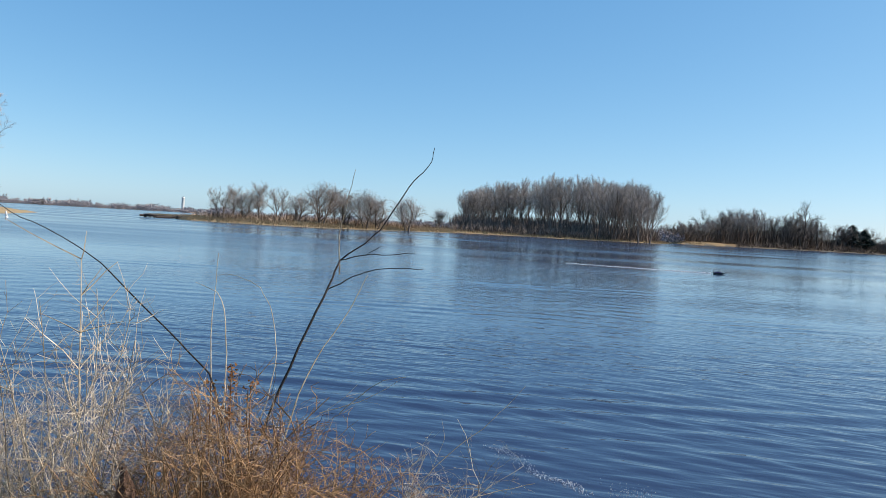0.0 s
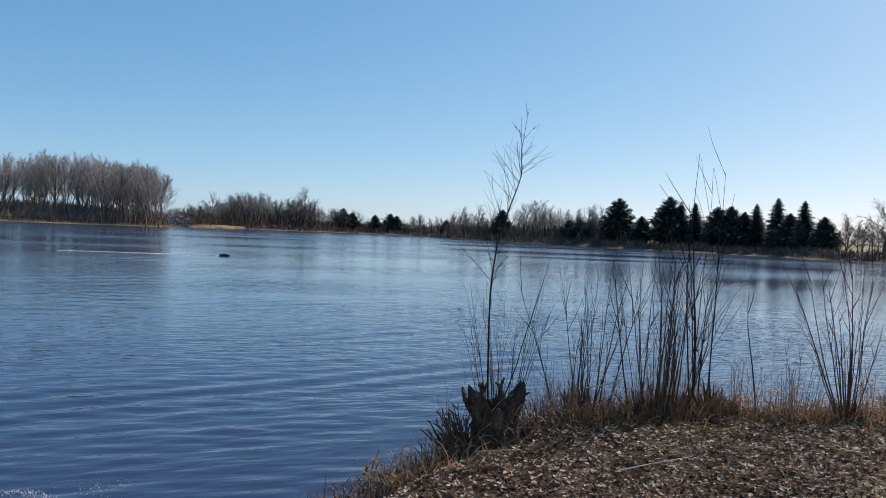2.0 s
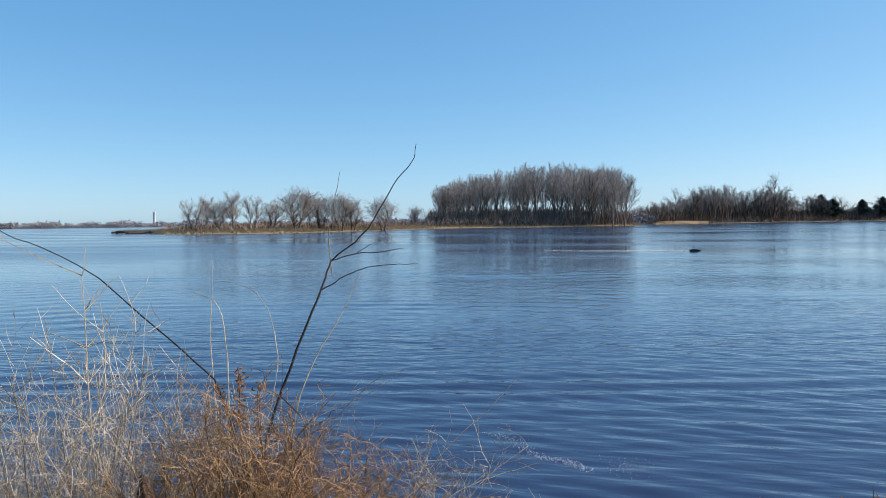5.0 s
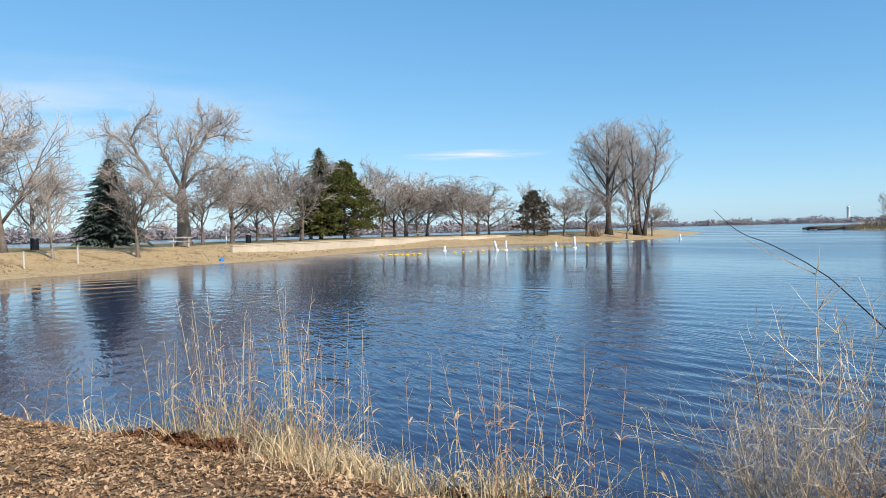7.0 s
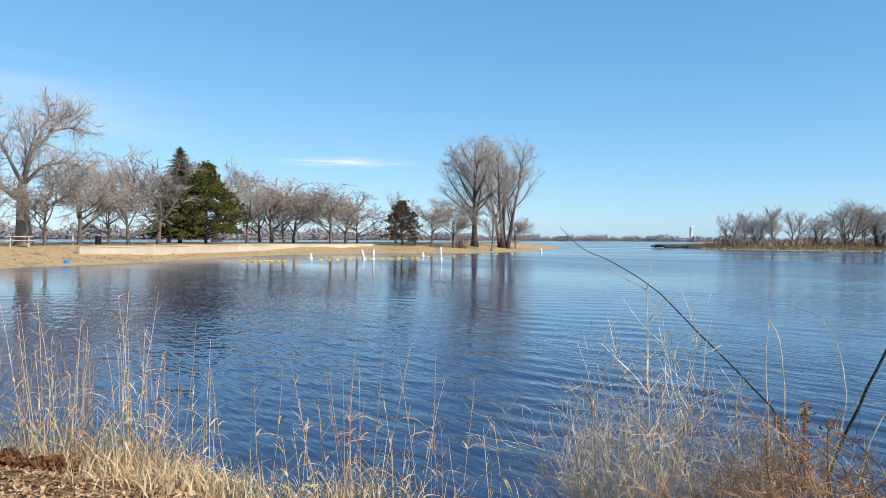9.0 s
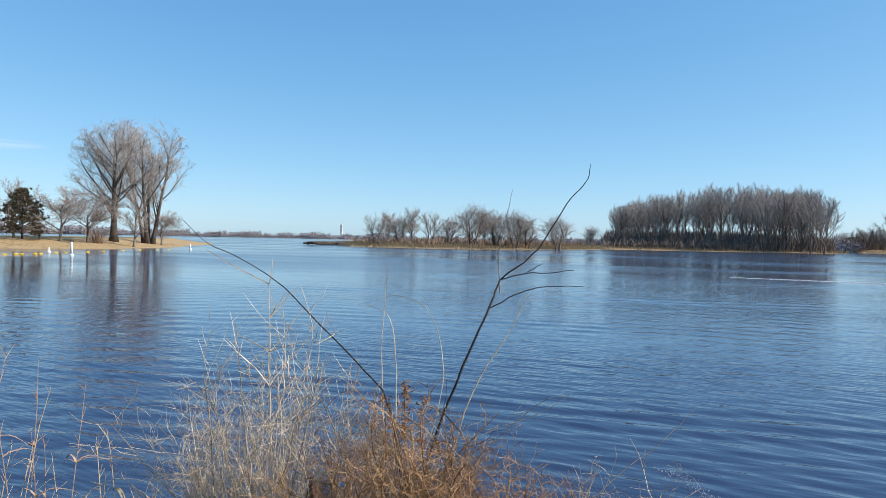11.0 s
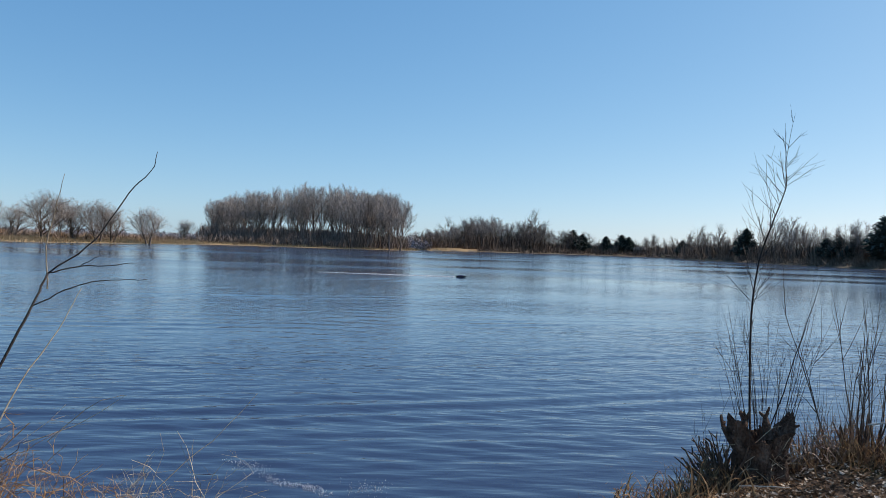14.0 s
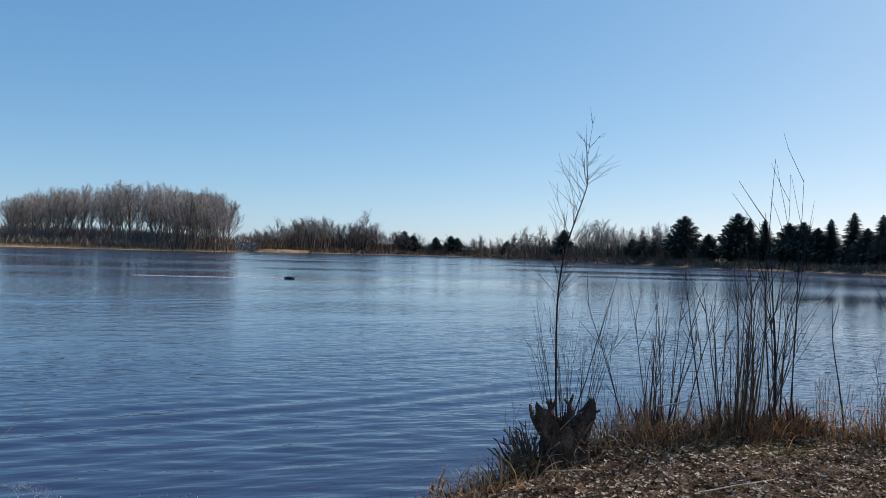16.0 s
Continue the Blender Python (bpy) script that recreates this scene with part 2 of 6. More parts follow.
GREENLEAF = material("green_leaves", [(0.07, 0.10, 0.02), (0.17, 0.20, 0.05)], 0.5, 6.0, 0.2, 30, spread=0.35, island=True, thin=0.4)
STUMPWOOD = material("rotten_stump_wood", [(0.04, 0.022, 0.014), (0.105, 0.06, 0.04), (0.21, 0.135, 0.095)], 0.95, 6.0, 1.0, 45)
GREYWOOD = material("bleached_wood", [(0.40, 0.35, 0.29), (0.58, 0.53, 0.46)], 0.8, 8.0, 0.4, 50)
CONCRETE = material("weathered_concrete", [(0.42, 0.36, 0.27), (0.54, 0.47, 0.37)], 0.9, 0.5, 0.4, 6, spread=0.06)
WHITE = material("white_paint", [(0.72, 0.72, 0.70), (0.82, 0.82, 0.80)], 0.5, 3.0, 0.1, 20)
YELLOW = material("yellow_float_plastic", [(0.72, 0.48, 0.02), (0.85, 0.60, 0.04)], 0.45, 3.0, 0.1, 20)
BLUE = material("blue_barrel_plastic", [(0.015, 0.17, 0.55), (0.02, 0.22, 0.65)], 0.4, 4.0, 0.1, 20)
BLACK = material("black_gloss_hull", [(0.008, 0.008, 0.012), (0.02, 0.02, 0.03)], 0.25, 5.0, 0.0, 20)
PURPLE = material("violet_canopy", [(0.05, 0.03, 0.10), (0.09, 0.05, 0.16)], 0.25, 5.0, 0.0, 20)
GREYMETAL = material("grey_metal", [(0.25, 0.25, 0.25), (0.36, 0.36, 0.36)], 0.45, 3.0, 0.1, 20, metal=0.6)
FOAM = material("white_foam", [(0.52, 0.56, 0.60), (0.70, 0.73, 0.75)], 0.7, 9.0, 0.3, 40)
SIDING = material("house_siding", [(0.10, 0.082, 0.07), (0.17, 0.145, 0.125)], 0.8, 0.6, 0.2, 6, spread=0.25)
ROOFING = material("grey_shingles", [(0.10, 0.095, 0.09), (0.17, 0.16, 0.15)], 0.9, 0.8, 0.4, 5, spread=0.2)
GLASS = material("dark_window_glass", [(0.02, 0.025, 0.03), (0.04, 0.045, 0.05)], 0.1, 1.0, 0.0, 5)


# ---------------------------------------------------------------- mesh helpers
class Shape:
    def __init__(self):
        self.v, self.f = [], []

    def tube(self, pts, radii, sides=4, cap=True):
        pts = [Vector(p) for p in pts]
        base, k = len(self.v), len(pts)
        side = None
        for i, p in enumerate(pts):
            d = (pts[min(i + 1, k - 1)] - pts[max(i - 1, 0)]).normalized()
            if side is None:
                side = d.orthogonal().normalized()
            side = (side - d * side.dot(d)).normalized()
            other = d.cross(side)
            for j in range(sides):
                a = 2 * math.pi * j / sides
                self.v.append(p + (side * math.cos(a) + other * math.sin(a)) * radii[i])
        for i in range(k - 1):
            for j in range(sides):
                a, b = base + i * sides + j, base + i * sides + (j + 1) % sides
                self.f.append((a, b, b + sides, a + sides))
        if cap:
            self.f.append(tuple(base + (k - 1) * sides + j for j in range(sides)))
            self.f.append(tuple(base + j for j in reversed(range(sides))))

    def blade(self, pts, width, side):
        """A folded grass blade along pts, tapering to its tip."""
        base, k = len(self.v), len(pts)
        for i, p in enumerate(pts):
            w = width * (1 - (i / (k - 1)) ** 1.6) * 0.5 + 0.0004
            p = Vector(p)
            self.v += [p - side * w, p + side * w]
        for i in range(k - 1):
            a = base + 2 * i
            self.f.append((a, a + 1, a + 3, a + 2))

    def box(self, lo, hi, m=None):
        base = len(self.v)
        for z in (lo[2], hi[2]):
            for x, y in ((lo[0], lo[1]), (hi[0], lo[1]), (hi[0], hi[1]), (lo[0], hi[1])):
                p = Vector((x, y, z))
                self.v.append(m @ p if m else p)
        for q in ((3, 2, 1, 0), (4, 5, 6, 7), (0, 1, 5, 4), (1, 2, 6, 5), (2, 3, 7, 6), (3, 0, 4, 7)):
            self.f.append(tuple(base + i for i in q))

    def lathe(self, profile, sides=16, m=None):
        base = len(self.v)
        for r, z in profile:
            for j in range(sides):
                a = 2 * math.pi * j / sides
                p = Vector((r * math.cos(a), r * math.sin(a), z))
                self.v.append(m @ p if m else p)
        for i in range(len(profile) - 1):
            for j in range(sides):
                a, b = base + i * sides + j, base + i * sides + (j + 1) % sides
                self.f.append((a, b, b + sides, a + sides))
        self.f.append(tuple(base + j for j in reversed(range(sides))))
        self.f.append(tuple(base + (len(profile) - 1) * sides + j for j in range(sides)))

    def tri(self, a, b, c):
        base = len(self.v)
        self.v += [Vector(a), Vector(b), Vector(c)]
        self.f.append((base, base + 1, base + 2))

    def mesh(self, name, mat, smooth=False):
        me = bpy.data.meshes.new(name)
        me.from_pydata([tuple(p) for p in self.v], [], self.f)
        for x in (mat if isinstance(mat, (list, tuple)) else [mat]):
            me.materials.append(x)
        if smooth:
            me.polygons.foreach_set("use_smooth", [True] * len(me.polygons))
        me.update()
        return me


def part(name, shape, mat, parent, label="", smooth=False, kind=""):
    ob = new(name, shape.mesh(name, mat, smooth))
    ob.parent = parent
    return tagged(ob, label, kind=kind)


def root(name, place, label, category, group="", turn=0.0, kind=""):
    ob = new(name)
    ob.matrix_basis = pose(*place, 0, 0, turn)
    return tagged(ob, label, category, group, kind)


def single(name, shape, mat, label, category, group="", kind="", smooth=False):
    return tagged(new(name, shape.mesh(name, mat, smooth)), label, category, group, kind)


def at(bearing, dist):
    """The plan's point at a bearing in degrees (to the left of +y) and metres from where the camera stands."""
    b = radians(bearing)
    return Vector((-math.sin(b) * dist - 0.1, math.cos(b) * dist + 0.4, 0))


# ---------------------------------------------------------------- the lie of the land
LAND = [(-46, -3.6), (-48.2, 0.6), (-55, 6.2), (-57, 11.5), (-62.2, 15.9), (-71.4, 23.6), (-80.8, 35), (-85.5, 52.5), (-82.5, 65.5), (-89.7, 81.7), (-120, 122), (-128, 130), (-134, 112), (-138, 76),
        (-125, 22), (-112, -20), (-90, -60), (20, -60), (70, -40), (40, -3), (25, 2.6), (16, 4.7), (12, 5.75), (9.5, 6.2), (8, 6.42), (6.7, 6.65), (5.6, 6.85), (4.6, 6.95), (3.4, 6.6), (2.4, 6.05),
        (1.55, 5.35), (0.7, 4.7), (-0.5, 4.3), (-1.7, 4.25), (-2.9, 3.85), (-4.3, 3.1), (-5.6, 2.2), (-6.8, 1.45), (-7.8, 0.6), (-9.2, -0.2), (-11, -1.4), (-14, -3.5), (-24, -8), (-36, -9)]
ISLE = [tuple(at(b, d))[:2] for b, d in ((37.6, 282), (34.8, 178), (30, 164), (25.3, 160), (19, 190), (14.1, 230), (5.8, 235), (-0.6, 255), (-1.8, 275), (-1.2, 330), (6, 345), (14, 330), (20, 262), (27, 232), (34, 236))]
SHORE_B = [-180, -85, -70, -57, -51.5, -46, -35.5, -29, -22.2, -20, -16, -11, -2.6, -1, 5, 30, 36, 58, 70, 100, 120, 180]
SHORE_D = [30, 100, 125, 152, 166, 188, 204, 246, 320, 400, 405, 365, 300, 420, 600, 900, 1150, 1150, 800, 700, 500, 30]


def signed(poly, x, y):
    """Metres inside a polygon's edge (negative outside), for arrays."""
    best, inside = np.full(x.shape, 1e9), np.zeros(x.shape, bool)
    for (x0, y0), (x1, y1) in zip(poly, poly[1:] + poly[:1]):
        dx, dy = x1 - x0, y1 - y0
        t = np.clip(((x - x0) * dx + (y - y0) * dy) / (dx * dx + dy * dy), 0, 1)
        best = np.minimum(best, np.hypot(x - x0 - t * dx, y - y0 - t * dy))
        if y0 != y1:
            inside ^= ((y0 > y) != (y1 > y)) & (x < (x1 - x0) * (y - y0) / (y1 - y0) + x0)
    return np.where(inside, best, -best)


def ruffle(x, y):
    return 0.5 * np.sin(1.7 * x + 0.6 * y) + 0.3 * np.sin(3.1 * y - 1.1 * x + 1) + 0.2 * np.sin(5.3 * x + 4.1 * y + 2)


def mossy(x, y):
    """How far moss has spread over the damp, back-lit part of the near bank, 0 to 1."""
    patch = np.sin(1.5 * x) + np.sin(1.9 * y + 1) + np.sin(0.9 * x - 1.4 * y)
    return np.clip(0.34 + 0.42 * patch, 0, 1) * np.clip((x + 1.5) / 1.5, 0, 1)


def lay(x, y):
    """Height of the ground and what covers it: 0 bed, 1 bank soil, 2 lawn, 3 sand, 4 marsh, 5 scrub, 6 mossy bank, 7
    damp back-lit bank.
    """
    x, y = np.asarray(x, float), np.asarray(y, float)
    r, b = np.hypot(x + 0.1, y - 0.4), np.degrees(np.arctan2(-(x + 0.1), y - 0.4))
    near = r < 32
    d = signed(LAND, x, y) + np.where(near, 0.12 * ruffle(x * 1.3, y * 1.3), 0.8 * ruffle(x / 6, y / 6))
    step = np.clip(d / 0.55, 0, 1)
    z_near = np.where(d > 0, 0.27 * step * step * (3 - 2 * step) + 0.035 * np.clip(d, 0, 6) + 0.025 * ruffle(x * 2, y * 2) * step, np.maximum(0.28 * d, -1.6))
    rise = np.clip((d - 5.5) / 3.0, 0, 1)
    z_park = np.where(d > 0, 0.13 * np.clip(d, 0, 6) + 0.50 * rise * rise * (3 - 2 * rise) + 0.10 * ruffle(x / 9, y / 9) * np.clip(d / 6, 0, 1), np.maximum(0.08 * d, -1.6))
    z = np.where(near, z_near, z_park)
    kind = np.where(d <= np.where(near, -0.3, -3.5), 0, np.where(near, np.where(x > -1, 7, 1), np.where(d < 7.5, 3, 2)))
    moss = near & (d > 1.0) & (mossy(x, y) > 0.5) & (x > -1)
    kind = np.where(moss, 6, kind)
    i = signed(ISLE, x, y) + 1.6 * ruffle(x / 14, y / 14)
    zi = np.where(i > 0, 0.10 * np.clip(i, 0, 6) + 0.03 * np.clip(i - 6, 0, 30), np.maximum(0.08 * i, -1.6))
    kind = np.where((i > -6) & (zi > z), 4, kind)
    z = np.maximum(z, zi)
    s = r - np.interp(b, SHORE_B, SHORE_D) + 2.5 * ruffle(b / 1.1, r / 60)
    rise = np.where(b > -1, 0.3, 1.0)
    zs = np.where(s > 0, rise * (0.11 * np.clip(s, 0, 12) + 0.025 * np.clip(s - 12, 0, 50) + 0.012 * np.clip(s - 100, 0, 800)), np.maximum(0.08 * s, -1.6))
    far = (s > -8) & (zs > z) & ~near
    kind = np.where(far, np.where((b < -1) & (b > -7) & (s < 10), 4, np.where((s < 16) | (b > -15), 5, 2)), kind)
    z = np.where(near, z, np.maximum(z, zs))
    return z, kind


def heights(points):
    return lay(np.array([p[0] for p in points]), np.array([p[1] for p in points]))


def height(x, y):
    return float(lay(np.array([x]), np.array([y]))[0][0])


def polar_sheet(name, bearings, radii, heights, mats, kinds=None):
    bb, rr = np.meshgrid(np.radians(bearings), radii)
    x, y = -np.sin(bb) * rr, np.cos(bb) * rr + 0.4
    z, k = heights(x, y)
    nb, nr = len(bearings), len(radii)
    verts = np.stack([x, y, z], -1).reshape(-1, 3)
    i, j = np.meshgrid(np.arange(nr - 1), np.arange(nb), indexing="ij")
    jn = (j + 1) % nb
    faces = np.stack([i * nb + j, (i + 1) * nb + j, (i + 1) * nb + jn, i * nb + jn], -1).reshape(-1, 4)
    me = bpy.data.meshes.new(name)
    me.from_pydata(verts.tolist(), [], faces.tolist() + [tuple(range(nb))])
    for m in mats:
        me.materials.append(m)
    if k is not None:
        km = np.where(k > 5, 1, k).reshape(-1)
        me.polygons.foreach_set("material_index", np.append(km[faces[:, 0]], 1).astype(int))
        # share of damp, shade-darkened soil, growing towards the back-lit side
        for cover, share in (("damp_backlit", np.clip(0.5 + (x + 1.0) / 2.4, 0, 1)), ("moss", mossy(x, y))):
            me.attributes.new(cover, "FLOAT", "POINT").data.foreach_set("value", share.reshape(-1).astype(np.float32))
    me.polygons.foreach_set("use_smooth", [True] * len(me.polygons))
    me.update()
    return new(name, me)


dense = np.arange(-66, 104, 0.7)
coarse = np.arange(104.5, 293.5, 4.0)
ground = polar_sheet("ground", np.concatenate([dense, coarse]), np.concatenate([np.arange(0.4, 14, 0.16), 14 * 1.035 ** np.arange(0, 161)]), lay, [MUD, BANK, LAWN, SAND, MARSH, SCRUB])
tagged(ground, "leaf-strewn bank, winter lawn and far shores round the lake", "ground", kind="structure")


def waves(x, y):
    """Boat wakes: long straight crests in trains, over a slow swell."""
    r = np.hypot(x, y - 0.4)
    a = radians(14)
    u, w = -math.sin(a) * x + math.cos(a) * y, math.cos(a) * x + math.sin(a) * y
    u = u + 0.25 * np.sin(w * 0.22 + 0.5) + 0.1 * np.sin(w * 0.6)
    fade = np.clip((90 - r) / 60, 0, 1)
    z = 0.0 * x
    for mid, wide, length, amp in ((9.3, 0.8, 0.62, 0.013), (12.6, 0.9, 0.7, 0.007), (18.0, 1.2, 0.9, 0.010), (27.0, 1.2, 1.2, 0.014), (40.0, 2.4, 1.6, 0.016)):
        broken = 1.0 if mid < 10 else 0.6 + 0.4 * np.sin(w * 0.45 + mid * 2.3 + 1.3 * np.sin(w * 0.13 + mid))
        z = z + amp * broken * np.exp(-((u - mid) / wide) ** 2) * np.sin(2 * math.pi * u / length + 0.5 * np.sin(w * 0.35 + mid) + 0.3 * np.sin(w * 1.1 + mid * 3))
    z = z + 0.008 * np.exp(-((u - 7.2) / 2.0) ** 2) * np.clip((-w - 1.5) / 3.5, 0, 1) * np.sin(2 * math.pi * u / 0.52 + 0.5 * np.sin(w * 0.5))
    # short-crested ripples that cross one another
    rng = random.Random(17)
    for k in range(24):
        fine = k < 14
        c, length = radians(12 + rng.gauss(0, 17 if fine else 42)), rng.uniform(0.22, 0.40) if fine else rng.uniform(0.5, 1.1)
        v = -math.sin(c) * x + math.cos(c) * y
        q = math.cos(c) * x + math.sin(c) * y
        swell = np.clip(0.5 + 0.8 * np.sin(q * rng.uniform(0.15, 0.5) + v * rng.uniform(-0.2, 0.2) + rng.uniform(0, 6)), 0, 1.3)
        z = z + (0.0050 * np.clip((22 - r) / 8, 0, 1) if fine else 0.0020) * length * swell * np.sin(2 * math.pi * v / length + rng.uniform(0, 6) + 0.6 * np.sin(q * rng.uniform(0.3, 0.8)))
    return z * fade, None


water = polar_sheet("lake_water", np.concatenate([np.arange(-66, 104, 0.9), coarse]), np.concatenate([[3.0], 3.4 * 1.0085 ** np.arange(0, 419), 3.4 * 1.0085 ** 419 * 1.06 ** np.arange(1, 57)]), waves, [WATER])
tagged(water, "rippled blue lake water crossed by long boat wakes", "lake", kind="structure")


# ---------------------------------------------------------------- thin clouds low over the park
def wisp(name, label, bearing, rise, wide, tall, dense, seed):
    """A thin streak of cloud four kilometres away."""
    m = bpy.data.materials.new(name)
    m.use_nodes = True
    n, l = m.node_tree.nodes, m.node_tree.links
    n.remove(n["Principled BSDF"])
    tc, noise_t, fade, mix = n.new("ShaderNodeTexCoord"), n.new("ShaderNodeTexNoise"), n.new("ShaderNodeTexGradient"), n.new("ShaderNodeMixShader")
    mp, mp2 = n.new("ShaderNodeMapping"), n.new("ShaderNodeMapping")
    mp.inputs["Scale"].default_value = (2.4, 3.6, 1.0)
    mp.inputs["Location"].default_value = (seed, seed * 0.7, 0)
    mp2.inputs["Scale"].default_value, mp2.inputs["Location"].default_value = (2, 2, 0), (-1, -1, 0)
    fade.gradient_type = "SPHERICAL"
    noise_t.inputs["Scale"].default_value, noise_t.inputs["Detail"].default_value = 1.3, 6.0
    l.new(tc.outputs["UV"], mp.inputs["Vector"])
    l.new(tc.outputs["UV"], mp2.inputs["Vector"])
    l.new(mp.outputs[0], noise_t.inputs["Vector"])
    l.new(mp2.outputs[0], fade.inputs["Vector"])
    k1, k2 = n.new("ShaderNodeMapRange"), n.new("ShaderNodeMath")
    k1.inputs["From Min"].default_value, k1.inputs["From Max"].default_value, k1.inputs["To Max"].default_value = 0.34, 0.8, dense
    l.new(noise_t.outputs["Fac"], k1.inputs["Value"])
    k2.operation = "MULTIPLY"
    l.new(k1.outputs[0], k2.inputs[0])
    l.new(fade.outputs["Fac"], k2.inputs[1])
    glow, clear = n.new("ShaderNodeEmission"), n.new("ShaderNodeBsdfTransparent")
    glow.inputs["Color"].default_value, glow.inputs["Strength"].default_value = (0.86, 0.92, 1.0, 1), 0.95
    l.new(k2.outputs[0], mix.inputs[0])
    l.new(clear.outputs[0], mix.inputs[1])
    l.new(glow.outputs[0], mix.inputs[2])
    l.new(mix.outputs[0], n["Material Output"].inputs["Surface"])
    bm = bmesh.new()
    bm.loops.layers.uv.new("UVMap")
    bmesh.ops.create_grid(bm, x_segments=8, y_segments=4, size=1.0, calc_uvs=True)
    me = bpy.data.meshes.new(name)
    bm.to_mesh(me)
    bm.free()
    me.materials.append(m)
    ob = tagged(new(name, me), label, "cloud", kind="structure")
    p = at(bearing, 4000)
    ob.matrix_world = pose(p.x, p.y, 4000 * rise, 90, 0, bearing) @ Matrix.Diagonal((wide, tall, 1, 1))
    return ob


wisp("cloud", "thin white streak of cloud low over the park", 61.5, 0.1035, 430, 34, 1.4, 3.0)
wisp("cloud", "faint broad veil of cloud above the park trees", 91, 0.15, 1500, 330, 0.75, 8.0)


# ---------------------------------------------------------------- plants: how each kind grows
def bent(rng, d, angle):
    """d turned by angle degrees about a random axis across it."""
    axis = d.orthogonal().normalized()
    axis.rotate(Matrix.Rotation(rng.uniform(0, 2 * math.pi), 3, d))
    v = d.copy()
    v.rotate(Matrix.Rotation(radians(angle), 3, axis))
    return v.normalized()


def limb(rng, p, d, length, steps, wobble, lift):
    pts, p, d = [p.copy()], p.copy(), d.copy()
    for _ in range(steps):
        d = (d + Vector((rng.gauss(0, wobble), rng.gauss(0, wobble), rng.gauss(0, wobble * 0.6) + lift))).normalized()
        p = p + d * (length / steps)
        pts.append(p)
    return pts


def bare_tree_shapes(rng, tall, girth, counts=(8, 6, 6, 4), first=0.28, angle=42, twig=0.012, lift=0.06, stems=1, lean=0.0, wobble=0.09, shrink=0.62, crook=1.0, leader=0.74, thick=0.6, sprays=2, dome=None):
    """Wood and twigs of a leafless tree with its foot at the origin."""
    wood, twigs = Shape(), Shape()
    last = len(counts)

    def grow(p, d, length, r, level):
        if level == last:
            for _ in range(sprays):
                tip = p + (d + Vector((rng.gauss(0, 0.34), rng.gauss(0, 0.34), rng.gauss(0.08, 0.26)))) * length * rng.uniform(0.7, 1.25)
                s = bent(rng, d, 90) * twig * 0.62
                twigs.tri(p - s, p + s, tip)
            return
        steps = (7, 4, 2, 1)[min(level, 3)]
        pts = limb(rng, p, d, length, steps, wobble * (0.45 if level == 0 else crook), 0.02 if level == 0 else lift)
        tip = max(r * (0.25 if level == 0 else 0.32), twig * 0.6)
        radii = [r + (tip - r) * (i / steps) ** 0.8 for i in range(steps + 1)]
        if level == 0:
            radii[0] *= 1.4
        (wood if level < 3 else twigs).tube(pts, radii, (8, 4, 3, 3)[min(level, 3)], level < 2)
        for c in range(counts[level]):
            f = (first if level == 0 else 0.2) + (1 - (first if level == 0 else 0.2)) * (c + rng.random()) / counts[level]
            i = min(int(f * steps), steps - 1)
            q = pts[i].lerp(pts[i + 1], f * steps - i)
            dd = bent(rng, (pts[i + 1] - pts[i]).normalized(), angle * rng.uniform(0.55, 1.35))
            dd = (dd + Vector((0, 0, 0.2 if level < 2 else 0.06))).normalized()
            grow(q, dd, length * (shrink if isinstance(shrink, float) else shrink[level]) * rng.uniform(0.65, 1.1) * (1.15 - 0.4 * f if level == 0 else 1), max(r * (1 - 0.6 * f) * thick, twig * (1.8 if level + 1 < last else 1.0)), level + 1)

    for s in range(stems):
        a = 2 * math.pi * s / stems + rng.random()
        out = 0.0 if stems == 1 else 0.16 + 0.06 * rng.random()
        d = Vector((math.cos(a) * out + lean, math.sin(a) * out, 1)).normalized()
        grow(Vector((math.cos(a), math.sin(a), 0)) * (0 if stems == 1 else girth * 1.3) - Vector((0, 0, 0.3)), d, tall * leader * rng.uniform(0.95, 1.05), girth, 0)
    if dome:
        # the crown keeps to a rounded outline: middle height and half-widths as shares of the tree's height
        top = max(p.z for p in twigs.v)
        for s in (wood, twigs):
            for p in s.v:
                e = p - Vector((0, 0, dome[0] * top))
                q = math.hypot(e.x, e.y) / (dome[1] * top) if e.z < 0 else math.sqrt((e.x ** 2 + e.y ** 2) / (dome[1] * top) ** 2 + (e.z / (dome[2] * top)) ** 2)
                if q > 0.86:
                    f = (0.86 + (q - 0.86) * 0.28) / q
                    p.x, p.y = p.x * f, p.y * f
                    if e.z > 0:
                        p.z = dome[0] * top + e.z * f
    k = tall / max(p.z for p in twigs.v)
    for s in (wood, twigs):
        s.v = [Vector((p.x * k, p.y * k, p.z * k if p.z > 0 else p.z)) for p in s.v]
    return wood, twigs


def bare_tree(seed, label, tall, girth, bark=None, twig_mat=None, name="bare_tree", **more):
    rng = random.Random(seed)
    wood, twigs = bare_tree_shapes(rng, tall, girth, **more)
    ob = root(name, (0, 0, 0), label, "tree")
    part("trunk", wood, bark or BARK, ob, smooth=True)
    part("crown", twigs, twig_mat or TWIG, ob)
    return ob


